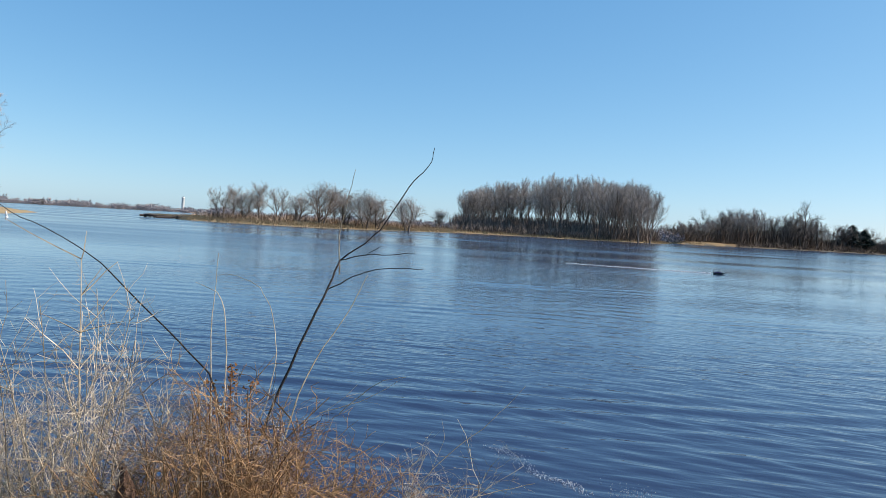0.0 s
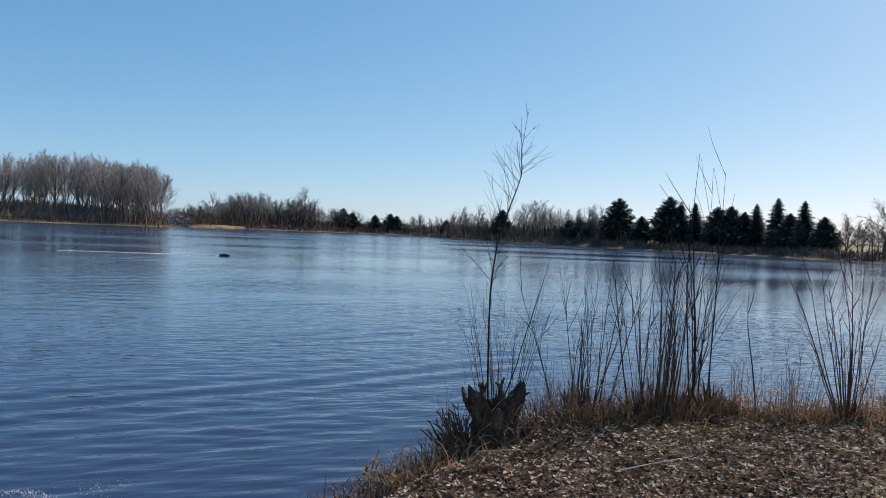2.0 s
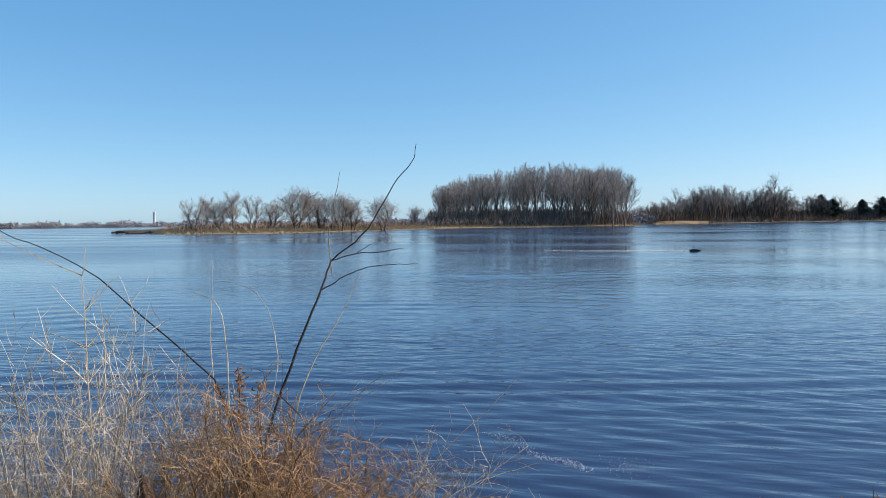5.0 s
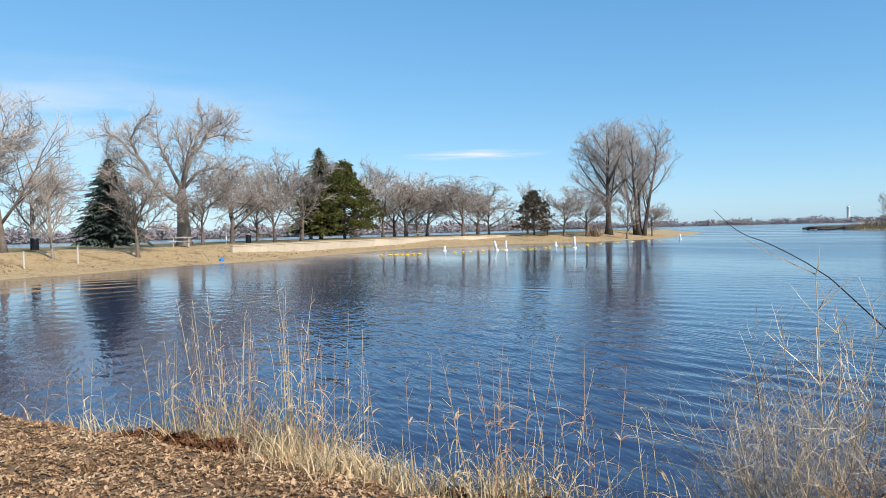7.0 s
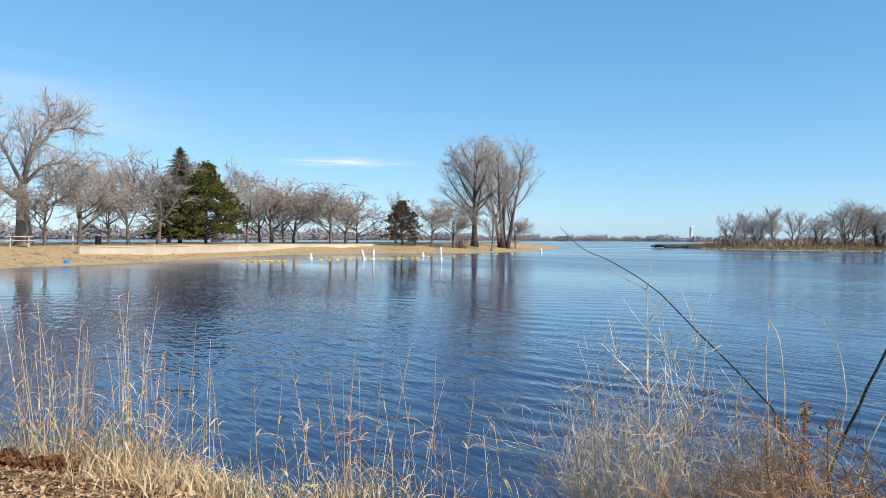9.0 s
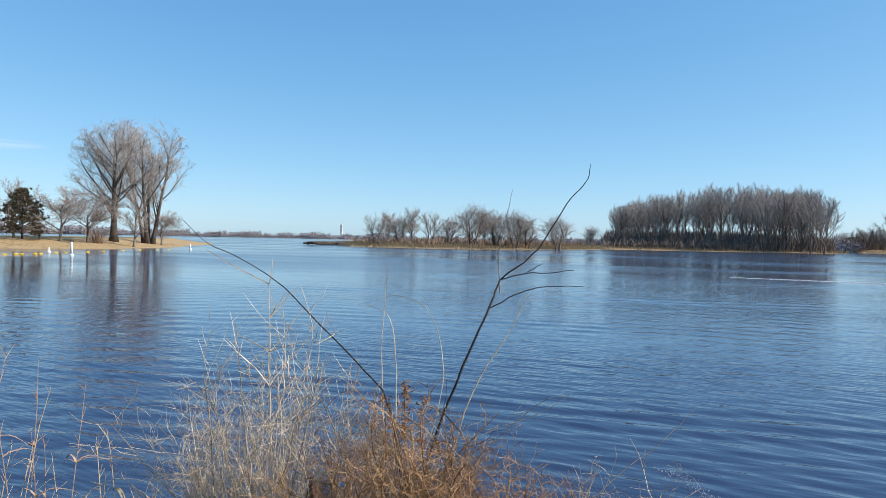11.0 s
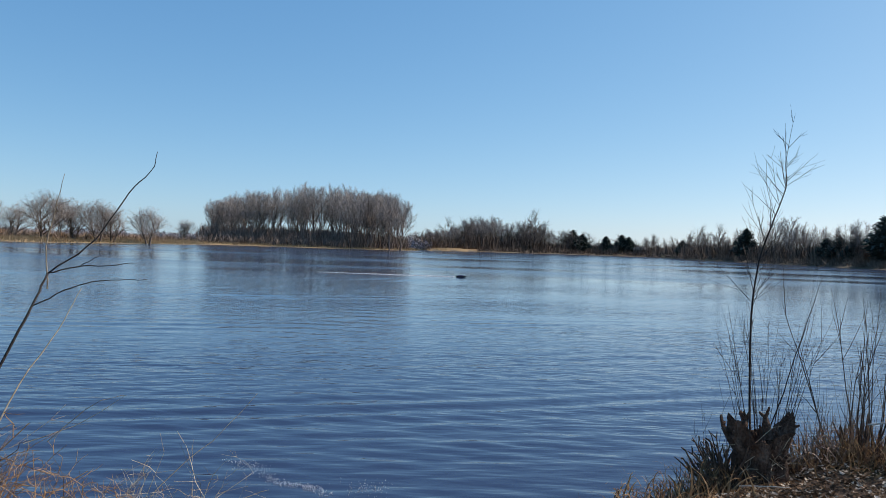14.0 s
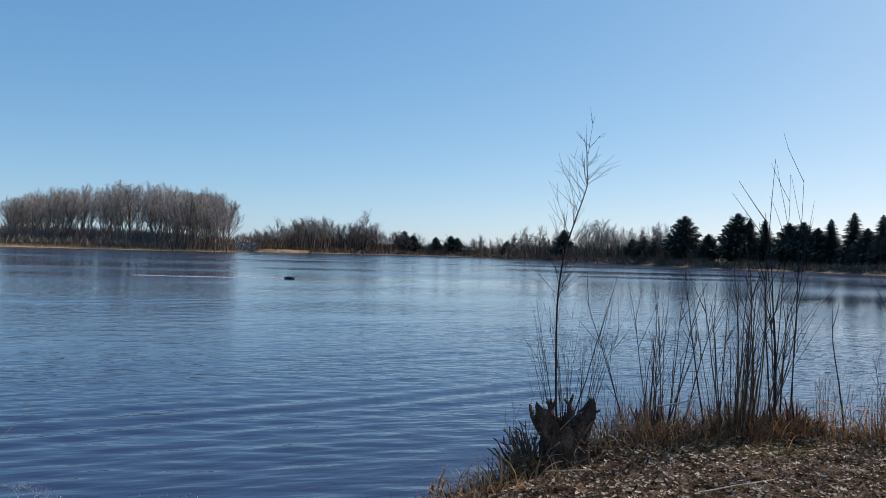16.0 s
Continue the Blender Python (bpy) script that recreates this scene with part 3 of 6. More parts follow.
def spruce_tree(seed, label, tall, wide, mat, droop=0.25, start=0.06, full=520, ragged=0.2, blade=0.21, name="spruce_tree"):
    rng = random.Random(seed)
    trunk, needles = Shape(), Shape()
    trunk.tube([(0, 0, -0.3), (0, 0, tall * 0.5), (0, 0, tall * 0.97)], [tall * 0.025, tall * 0.014, 0.01], 7)
    for i in range(full):
        f = start + (1 - start) * (i / full) ** 1.05
        reach = wide * 0.5 * (1 - f) ** 0.62 * rng.uniform(1 - ragged * 2, 1 + ragged) + 0.06
        a = i * 2.39996 + rng.uniform(-0.3, 0.3)
        out = Vector((math.cos(a), math.sin(a), 0))
        side = Vector((-out.y, out.x, 0))
        p0 = Vector((0, 0, f * tall))
        n = 7
        pts = [p0 + out * (reach * t / n) + Vector((0, 0, reach * (0.18 * t / n - droop * (t / n) ** 2 * 2))) for t in range(n + 1)]
        for t in range(1, n + 1):
            w = reach * blade * (1.15 - 0.6 * t / n) * rng.uniform(0.7, 1.3)
            hang = Vector((0, 0, -w * rng.uniform(0.2, 0.7)))
            for sgn in (-1, 1):
                q = pts[t] + side * sgn * w + out * w * 0.5 + hang
                needles.tri(pts[t - 1], q, pts[t] + Vector((0, 0, 0.03)))
            if t == n:
                needles.tri(pts[t] - side * w * 0.3, pts[t] + side * w * 0.3, pts[t] + out * w * 0.7 + hang)
    ob = root(name, (0, 0, 0), label, "evergreen tree")
    part("trunk", trunk, BARK_DARK, ob, smooth=True)
    part("crown", needles, mat, ob)
    return ob


def pine_tree(seed, label, tall, wide, mat, clumps=70, tufts=15, low=0.16, shape=1.0, fine=0.075, name="pine_tree"):
    """An evergreen with limbs that end in separate tufted clumps."""
    rng = random.Random(seed)
    wood, needles = Shape(), Shape()
    wood.tube([(0, 0, -0.3), (0.05, 0, tall * 0.5), (0, 0.03, tall * 0.93)], [tall * 0.022, tall * 0.015, 0.02], 7)
    for i in range(clumps):
        f = low + (0.97 - low) * (i + 0.5) / clumps
        a = i * 2.39996 + rng.uniform(-0.5, 0.5)
        prof = math.sin(math.pi * min(1, 0.16 + 0.86 * f)) ** 0.7 * (1.25 - f) ** shape
        reach = wide * 0.5 * prof * rng.uniform(0.55, 1.1) + 0.1
        tip = Vector((math.cos(a) * reach, math.sin(a) * reach, f * tall + reach * rng.uniform(-0.05, 0.3)))
        wood.tube([(0, 0, f * tall - reach * 0.1), tip * 0.6 + Vector((0, 0, f * tall * 0.4 - 0.1)), tip], [0.05, 0.035, 0.015], 3, False)
        size = tall * fine * rng.uniform(0.7, 1.25)
        for _ in range(tufts):
            c = tip + Vector((rng.gauss(0, 1), rng.gauss(0, 1), rng.gauss(0, 0.55))) * size * 0.75 - Vector((tip.x, tip.y, 0)) * rng.uniform(0, 0.35)
            for _ in range(4):
                d = Vector((rng.gauss(0, 1), rng.gauss(0, 1), rng.gauss(0.4, 0.8))).normalized()
                s = d.orthogonal().normalized() * size * 0.22
                needles.tri(c - s, c + s, c + d * size * rng.uniform(0.55, 0.9))
    ob = root(name, (0, 0, 0), label, "evergreen tree")
    part("trunk", wood, BARK_DARK, ob, smooth=True)
    part("crown", needles, mat, ob)
    return ob


def stand(ob, bearing, dist, turn=0.0, size=1.0, sink=0.0, place=None):
    p = place or at(bearing, dist)
    ob.matrix_basis = pose(p[0], p[1], height(p[0], p[1]) - sink, 0, 0, turn) @ Matrix.Scale(size, 4)
    return ob


def again(ob, bearing, dist, turn, size, label="", stretch=1.0, group=""):
    p = at(bearing, dist)
    c = copy_thing(ob, pose(p.x, p.y, height(p.x, p.y), 0, 0, turn))
    c.scale = (size, size, size * stretch)
    if label or group:
        tagged(c, label, group=group)
    return c


def brush(shape, rng, x, y, z, tall, wide, stems, r):
    for _ in range(stems):
        a, q = rng.uniform(0, 2 * math.pi), rng.random()
        foot = Vector((x + math.cos(a) * wide * 0.25 * q, y + math.sin(a) * wide * 0.25 * q, z - 0.1))
        tip = Vector((x + math.cos(a) * wide * 0.6 * q, y + math.sin(a) * wide * 0.6 * q, z + tall * rng.uniform(0.5, 1.05)))
        mid = foot.lerp(tip, 0.5) + Vector((rng.gauss(0, 0.08), rng.gauss(0, 0.08), 0.08)) * tall
        o, b = Vector((math.cos(a + 1.2), math.sin(a + 1.2), 0)) * r * 1.3, len(shape.v)
        shape.v += [foot - o, foot + o, mid + o, mid - o, tip]
        shape.f += [(b, b + 1, b + 2, b + 3), (b + 3, b + 2, b + 4)]


def blades(shape, rng, x, y, z, count, tall, spread, width, flop=0.5, wide=0.12):
    """A tussock: blades that rise from a small foot and droop over."""
    for _ in range(count):
        a = rng.uniform(0, 2 * math.pi)
        out = Vector((math.cos(a), math.sin(a), 0))
        p = Vector((x + rng.gauss(0, wide), y + rng.gauss(0, wide), z - 0.03))
        length = tall * rng.uniform(0.45, 1.1)
        lean, fl = spread * rng.random(), flop * rng.uniform(0.2, 1.3)
        d = (out * lean + Vector((0, 0, 1))).normalized()
        pts, n = [p], 6
        for i in range(n):
            d = (d + out * fl * 0.30 * (i / n) - Vector((0, 0, fl * 0.42 * (i / n) ** 1.3)) + Vector((rng.gauss(0, 0.05), rng.gauss(0, 0.05), 0))).normalized()
            p = p + d * length / n
            pts.append(p)
        side = Vector((-out.y, out.x, 0))
        side.rotate(Matrix.Rotation(rng.uniform(-1.2, 1.2), 3, "Z"))
        shape.blade(pts, width * rng.uniform(0.5, 1.3), side)


# ---------------------------------------------------------------- the park on the peninsula
PARK = "bare park trees behind the beach"


def deeper(bearing):
    """How much farther off the park stands along the curve of the beach."""
    return float(np.interp(bearing, [46, 50, 54, 59, 67, 72, 75, 79, 82], [1, 1.08, 1.16, 1.29, 1.3, 1.22, 1.16, 1.06, 1]))


def in_park(ob, bearing, dist, turn=0.0, size=1.0):
    k = deeper(bearing)
    return stand(ob, bearing, dist * k, turn, size * k)




def old_cottonwood():
    """A thick trunk that parts into a few crooked limbs, each bent upward and out, with thin tufts of twigs toward the ends."""
    rng = random.Random(3)
    wood, twigs = Shape(), Shape()
    wood.tube([(0, 0, -0.3), (0.02, 0, 0.5), (0.0, 0, 2.2), (-0.08, 0, 4.4), (-0.05, 0, 6.3)], [1.05, 0.78, 0.64, 0.5, 0.34], 12)
    limbs = (((-0.1, 0, 4.3), (-1.6, 0.4, 5.4), (-3.1, 0.6, 7.0), (-4.2, 0.5, 9.2), (-4.9, 0.3, 10.8), (-4.2, 0.2, 12.3), (-3.0, 0.2, 13.6)),
             ((-4.2, 0.5, 9.2), (-5.2, 0.2, 10.2), (-6.2, -0.2, 11.2), (-7.2, -0.4, 11.3)),
             ((-3.1, 0.6, 7.0), (-4.6, 1.2, 8.2), (-6.0, 1.6, 8.6), (-7.4, 1.4, 9.0)),
             ((-0.1, 0, 6.0), (-1.0, -0.7, 7.8), (-1.8, -1.0, 9.6), (-2.2, -0.6, 11.4), (-2.3, -0.2, 12.8)),
             ((0.0, 0, 6.2), (0.4, 0.3, 7.8), (1.1, 0.5, 9.6), (2.3, 0.6, 11.0), (3.9, 0.6, 11.6), (5.2, 0.3, 10.8)),
             ((1.1, 0.5, 9.6), (1.5, 0.2, 11.2), (2.2, -0.2, 12.6), (2.5, -0.4, 13.8)),
             ((0.1, 0, 5.9), (1.2, -0.8, 7.2), (2.6, -1.4, 7.8), (4.2, -1.8, 7.7), (5.4, -2.0, 7.3)),
             ((0.0, 0, 6.0), (0.3, 1.6, 8.0), (0.2, 2.8, 10.0), (-0.4, 3.4, 12.0)),
             ((0.0, 0, 5.6), (0.2, -1.8, 7.4), (0.6, -3.0, 9.2), (0.9, -3.4, 11.2)),
             ((2.3, 0.6, 11.0), (3.0, 0.9, 12.0), (4.2, 1.0, 12.9), (4.8, 1.0, 12.8)))
    for n, pts in enumerate(limbs):
        p = []
        for a, b in zip(pts, pts[1:]):
            a, b = Vector(a), Vector(b)
            p += [a, a.lerp(b, 0.5) + Vector((rng.gauss(0, 0.13), rng.gauss(0, 0.13), rng.gauss(0, 0.13)))]
        p.append(Vector(pts[-1]))
        r0 = 0.30 if len(pts) > 5 else 0.22 if pts[0][0] > -1 else 0.14
        k = len(p) - 1
        wood.tube(p, [r0 * (1 - 0.84 * (i / k) ** 0.8) for i in range(k + 1)], 7)
        for _ in range(9 + 2 * k):
            i = min(int(k * (0.22 + 0.78 * rng.random())), k - 1)
            q = p[i].lerp(p[i + 1], rng.random())
            d = (bent(rng, (p[i + 1] - p[i]).normalized(), rng.uniform(30, 80)) + Vector((0, 0, 0.12))).normalized()
            m = rng.uniform(0.9, 2.4)
            side = limb(rng, q, d, m, 4, 0.22, 0.03)
            wood.tube(side, [0.05, 0.04, 0.03, 0.022, 0.012], 4, False)
            for _ in range(7):
                j = rng.randint(1, 3)
                d2 = bent(rng, (side[j + 1] - side[j]).normalized(), rng.uniform(25, 70))
                sub = limb(rng, side[j].lerp(side[j + 1], rng.random()), d2, m * rng.uniform(0.3, 0.6), 2, 0.22, 0.05)
                twigs.tube(sub, [0.02, 0.015, 0.008], 3, False)
                for _ in range(13):
                    b = sub[rng.randint(0, 1)].lerp(sub[2], rng.random())
                    tip = b + (bent(rng, d2, rng.uniform(15, 60)) + Vector((0, 0, 0.15))) * rng.uniform(0.3, 0.85)
                    o = bent(rng, d2, 90) * 0.009
                    twigs.tri(b - o, b + o, tip)
    ob = root("bare_tree", (0, 0, 0), "old bare cottonwood with a thick pale trunk and crooked spreading limbs", "tree")
    part("trunk", wood, BARK_PALE, ob, smooth=True)
    part("crown", twigs, TWIG_GREY, ob)
    return ob


old = old_cottonwood()
in_park(old, 83.9, 70, 84, 0.87)
round_a = bare_tree(11, "small leafless park tree with a rounded twiggy crown", 7.6, 0.17, BARK, TWIG, counts=(9, 8, 7, 6), first=0.34, angle=60, twig=0.014, shrink=(1.1, 0.6, 0.55, 0.6), leader=0.5, lift=0.015, thick=0.62, crook=1.3, sprays=2, dome=(0.52, 0.56, 0.46))
in_park(round_a, 82.6, 68)
round_b = bare_tree(12, "leafless ornamental tree with dense fine twigs on the lawn", 7.4, 0.16, BARK, TWIG, counts=(10, 8, 7, 6), first=0.30, angle=52, twig=0.014, shrink=(0.9, 0.6, 0.55, 0.6), leader=0.56, lift=0.02, crook=1.3, sprays=2, dome=(0.5, 0.48, 0.48))
in_park(round_b, 87.1, 58, 40)
tall_a = bare_tree(13, "tall leafless tree with upswept grey branches in the park", 10.0, 0.2, BARK, TWIG_GREY, counts=(11, 8, 7, 5), first=0.24, angle=44, twig=0.013, shrink=(0.76, 0.58, 0.55, 0.6), leader=0.68, sprays=2, dome=(0.55, 0.4, 0.44))
in_park(tall_a, 77.3, 76)
birch = bare_tree(14, "young pale-barked bare tree with a narrow crown", 7.0, 0.12, BARK_PALE, TWIG_GREY, counts=(18, 8, 7, 5), first=0.18, angle=38, twig=0.006, shrink=0.46, lift=0.1)
in_park(birch, 92.5, 54)
cotton = bare_tree(15, "tall bare cottonwood with a high fan of grey branches", 16.4, 0.40, BARK_DARK, TWIG_GREY, counts=(22, 9, 7, 6), first=0.24, angle=44, twig=0.010, lift=0.05, shrink=(0.5, 0.52, 0.5, 0.6), leader=0.86, thick=0.42, wobble=0.06, sprays=3, dome=(0.56, 0.25, 0.42))
in_park(cotton, 51.5, 107).scale = (1.66, 1.66, 1.14)
cotton_b = bare_tree(16, "multi-stemmed bare cottonwood with a pale fan-shaped crown", 16.4, 0.28, BARK_DARK, TWIG_GREY, counts=(12, 7, 6, 6), first=0.26, angle=38, twig=0.010, lift=0.05, shrink=(0.44, 0.5, 0.52, 0.6), stems=4, leader=0.84, thick=0.46, wobble=0.06, lean=-0.02, sprays=3, dome=(0.56, 0.27, 0.42))
in_park(cotton_b, 49.2, 117, 30).scale = (1.6, 1.6, 1.22)
for ob, b, d, turn, size, stretch in ((tall_a, 95.4, 56, 30, 1.0, 1.0), (round_a, 80.5, 74, 120, 1.0, 1.02), (round_b, 75.3, 76, 200, 1.05, 1.0), 
                                (old, 71.2, 97, 214, 0.54, 1.1), (tall_a, 69.0, 84, 70, 0.78, 1.0), (round_b, 67.2, 85, 10, 1.04, 1.0), (tall_a, 65.6, 86, 160, 0.74, 0.95),
                                (round_a, 62.7, 84, 250, 0.96, 0.96), (round_b, 60.7, 88, 300, 0.75, 0.9), (birch, 57.7, 88, 90, 0.8, 1.0), (round_b, 54.9, 92, 130, 0.76, 1.0),
                                (round_a, 53.2, 96, 20, 0.78, 0.98), (birch, 50.2, 104, 140, 0.95, 1.0), (round_b, 48.3, 121, 10, 0.66, 1.0),
                                (round_b, 93.6, 68, 60, 0.9, 1.0), (tall_a, 98.5, 60, 220, 1.1, 1.0), 
                                (round_a, 68.1, 92, 320, 0.9, 1.0), (round_b, 78.6, 86, 99, 0.8, 1.0), (round_a, 74.6, 92, 140, 0.9, 1.0), (round_b, 66.3, 95, 50, 0.9, 1.0), (round_b, 61.6, 92, 190, 0.9, 1.0)):
    again(ob, b, d * deeper(b), turn, size * 1.5 * deeper(b), stretch=stretch * (0.68 if 58 < b < 71 else 0.77), group=PARK)
for ob in (old, round_a, round_b, tall_a, birch, cotton, cotton_b):
    tagged(ob, group=PARK)
in_park(spruce_tree(21, "dense dark blue-green spruce on the park lawn", 7.8, 5.4, SPRUCE, full=1000, droop=0.1, ragged=0.3, blade=0.3), 88.8, 70)
in_park(spruce_tree(22, "tall dark green spruce beside a bushier pine", 10.4, 6.2, PINE, full=900, ragged=0.35, droop=0.1), 73.8, 84)
in_park(pine_tree(23, "broad yellow-green pine at the beach wall", 8.3, 8.6, PINE, clumps=190, tufts=20, low=0.1, shape=1.1, fine=0.05), 72.0, 80)
in_park(pine_tree(24, "wind-ragged brown-green juniper on the point", 5.2, 5.2, CEDAR, clumps=70, low=0.1), 57.2, 88)
rng = random.Random(40)
red = Shape()
brush(red, rng, 0, 0, 0, 2.0, 3.2, 120, 0.02)
ob = single("shrub", red, TWIG_RUST, "low reddish leafless shrub on the point", "shrub")
in_park(ob, 52.6, 98)

# the retaining wall of cast panels along the beach
wall_pts = [at(b, d) for b, d in ((80.6, 64), (77, 68.5), (73.3, 78), (70, 86.5), (67, 94.5), (64, 100), (61.5, 104), (59.5, 107))]
lengths = [(wall_pts[i + 1] - wall_pts[i]).length for i in range(len(wall_pts) - 1)]
total, count = sum(lengths), 16
wall = root("retaining_wall", (0, 0, 0), "long low beige concrete retaining wall above the beach", "wall")
wall["kind"] = "structure"


def along(s):
    for i, n in enumerate(lengths):
        if s <= n or i == len(lengths) - 1:
            return wall_pts[i].lerp(wall_pts[i + 1], min(s / n, 1))
        s -= n


for i in range(count):
    a, b = along(total * i / count), along(total * (i + 1) / count)
    d = (b - a).normalized()
    sh = Shape()
    m = Matrix.Translation((a.x, a.y, 0)) @ Matrix.Rotation(math.atan2(d.y, d.x), 4, "Z")
    top = 1.15 - 0.004 * i + 0.012 * (i % 3)
    sh.box((0.006, -0.15, 0.1), ((b - a).length - 0.006, 0.15, top), m)
    sh.box((0.005, -0.2, top), ((b - a).length - 0.005, 0.2, top + 0.09), m)
    part("panel", sh, CONCRETE, wall)


def picnic_table():
    ob = root("picnic_table", (0, 0, 0), "pale weathered wooden picnic table on the lawn", "table")
    for i in range(5):
        s = Shape()
        s.box((-0.9, -0.37 + i * 0.15, 0.72), (0.9, -0.23 + i * 0.15, 0.76))
        part("plank", s, GREYWOOD, ob)
    for y in (-0.75, 0.62):
        s = Shape()
        s.box((-0.9, y, 0.42), (0.9, y + 0.25, 0.46))
        part("bench_plank", s, GREYWOOD, ob)
    for x in (-0.6, 0.6):
        for sg in (-1, 1):
            s = Shape()
            s.tube([(x, sg * 0.7, -0.05), (x, sg * 0.2, 0.72)], [0.045, 0.045], 4)
            part("leg", s, GREYWOOD, ob)
        s = Shape()
        s.box((x - 0.04, -0.8, 0.36), (x + 0.04, 0.8, 0.42))
        part("crossbar", s, GREYWOOD, ob)
    return ob


table = stand(picnic_table(), 84.1, 64, 80)
again(table, 66.4, 120, 20, 1.0)


def litter_bin():
    ob = root("litter_bin", (0, 0, 0), "dark round park litter bin", "bin")
    s = Shape()
    s.lathe([(0.27, -0.02), (0.29, 0.05), (0.29, 0.78), (0.27, 0.85)], 14)
    part("drum", s, BLACK, ob, smooth=False)
    s = Shape()
    s.lathe([(0.31, 0.85), (0.31, 0.9), (0.12, 1.02)], 14)
    part("lid", s, GREYMETAL, ob)
    return ob


again(stand(litter_bin(), 79.3, 78), 93.6, 60, 0, 1.0)


def marker_post(label, tall, lean):
    """A white swim-area buoy: a float with a slim post."""
    ob = root("swim_buoy", (0, 0, 0), label, "buoy", "white buoys round the swimming beach")
    s = Shape()
    s.lathe([(0.10, -0.15), (0.20, -0.05), (0.20, 0.08), (0.10, 0.16)], 12)
    part("float", s, WHITE, ob, smooth=True)
    s = Shape()
    s.lathe([(0.10, 0.14), (0.11, tall * 0.5), (0.09, tall), (0.05, tall + 0.04)], 12, Matrix.Rotation(radians(lean), 4, "Y"))
    part("post", s, WHITE, ob, smooth=True)
    return ob


for b, d, tall, lean in ((60.2, 70, 0.95, -14), (59.5, 70, 0.9, 2), (55.6, 84, 0.45, 0), (54.2, 72, 1.15, 0), (46.3, 106, 0.75, -6), (64.3, 72, 0.5, 4)):
    ob = marker_post("leaning white swim buoy afloat off the beach" if lean < -10 else "white upright swim buoy afloat off the beach", tall, lean)
    ob.matrix_basis = pose(*at(b, d), 0, 0, b)
float_mesh = Shape()
float_mesh.lathe([(0.03, -0.17), (0.06, -0.13), (0.065, 0), (0.06, 0.13), (0.03, 0.17)], 8, Matrix.Rotation(radians(90), 4, "Y"))
first_float = single("rope_float", float_mesh, YELLOW, "yellow plastic float on the swimming-area rope", "float", "yellow floats on the rope", smooth=True)
lines = (((82, 57), (78.5, 60.5), 2), ((69.2, 63.5), (66.2, 64.5), 7), ((63.5, 67), (62.2, 68), 3), ((61.0, 69), (59.6, 70), 2), ((58.8, 72), (56.0, 77), 6), ((55.2, 79), (54.2, 83), 3), ((53, 85), (50, 95), 4), ((49.6, 97), (47.6, 103), 3))
put_first = False
rng = random.Random(8)
for (b0, d0), (b1, d1), n in lines:
    for i in range(n):
        f = (i + rng.uniform(-0.25, 0.25)) / max(n - 1, 1)
        p = at(b0 + (b1 - b0) * f, d0 + (d1 - d0) * f)
        m = pose(p.x, p.y, 0.03, 0, 0, (b0 + b1) / 2 + rng.uniform(-20, 20))
        if put_first:
            copy_thing(first_float, m)
        else:
            first_float.matrix_basis, put_first = m, True
drum = root("plastic_barrel", (0, 0, 0), "bright blue plastic barrel at the water's edge", "barrel")
s = Shape()
s.lathe([(0.24, -0.06), (0.28, 0.02), (0.285, 0.2), (0.30, 0.23), (0.285, 0.26), (0.285, 0.42), (0.26, 0.5)], 18)
part("drum", s, BLUE, drum, smooth=True)
s = Shape()
s.lathe([(0.265, 0.5), (0.265, 0.53), (0.2, 0.535)], 18)
part("rim", s, BLUE, drum)
drum.matrix_basis = pose(*(at(81.3, 58) + Vector((0, 0, 0.02))), 6, 4, 0) @ Matrix.Scale(0.62, 4)
for b, d, h in ((91.0, 53, 1.1), (94.3, 50, 1.0), (80.9, 78, 2.0), (80.4, 78, 1.4)):
    ob = root("post", (0, 0, 0), "short weathered post on the lawn", "post")
    s = Shape()
    s.tube([(0, 0, -0.3), (0, 0, h)], [0.06, 0.055], 8)
    part("shaft", s, GREYWOOD if h < 1.2 else WHITE, ob)
    if h > 1.9:
        s = Shape()
        s.box((-0.25, -0.08, h - 0.55), (0.25, -0.055, h - 0.05))
        part("sign_plate", s, WHITE, ob, "small white sign plate")
    stand(ob, b, d, b)

# dead grass along the beach bank
rng = random.Random(51)
straw = Shape()
spots = [at(rng.uniform(45, 103), rng.uniform(44, 140)) for _ in range(11000)]
for p, z, k in zip(spots, *heights(spots)):
    if k == 3 and z > 0.15:
        for _ in range(5):
            q = Vector((p.x + rng.gauss(0, 0.3), p.y + rng.gauss(0, 0.3), z - 0.04))
            straw.tri(q + Vector((0.02, 0.035, 0)), q - Vector((0.02, 0.035, 0)), q + Vector((rng.gauss(0, 0.15), rng.gauss(0, 0.15), rng.uniform(0.05, 0.17))))
single("bank_grass", straw, REED, "short dead straw grass along the beach bank", "grass", kind="stuff")


# ---------------------------------------------------------------- the islands and the far shores
ISLAND = "bare trees on the islands"
wood_a = bare_tree(61, "tall slim bare tree in the island grove", 19, 0.24, BARK_PALE, TWIG_GREY, counts=(14, 8, 9), first=0.22, angle=38, twig=0.029, lift=0.07, shrink=(0.56, 0.5, 0.6), leader=0.76, sprays=2, dome=(0.6, 0.26, 0.38))
wood_b = bare_tree(62, "tall forked bare tree in the island grove", 19, 0.22, BARK, TWIG_GREY, counts=(10, 7, 9), first=0.24, angle=36, twig=0.029, lift=0.07, shrink=(0.54, 0.5, 0.6), stems=2, leader=0.76, sprays=2, dome=(0.6, 0.28, 0.38))
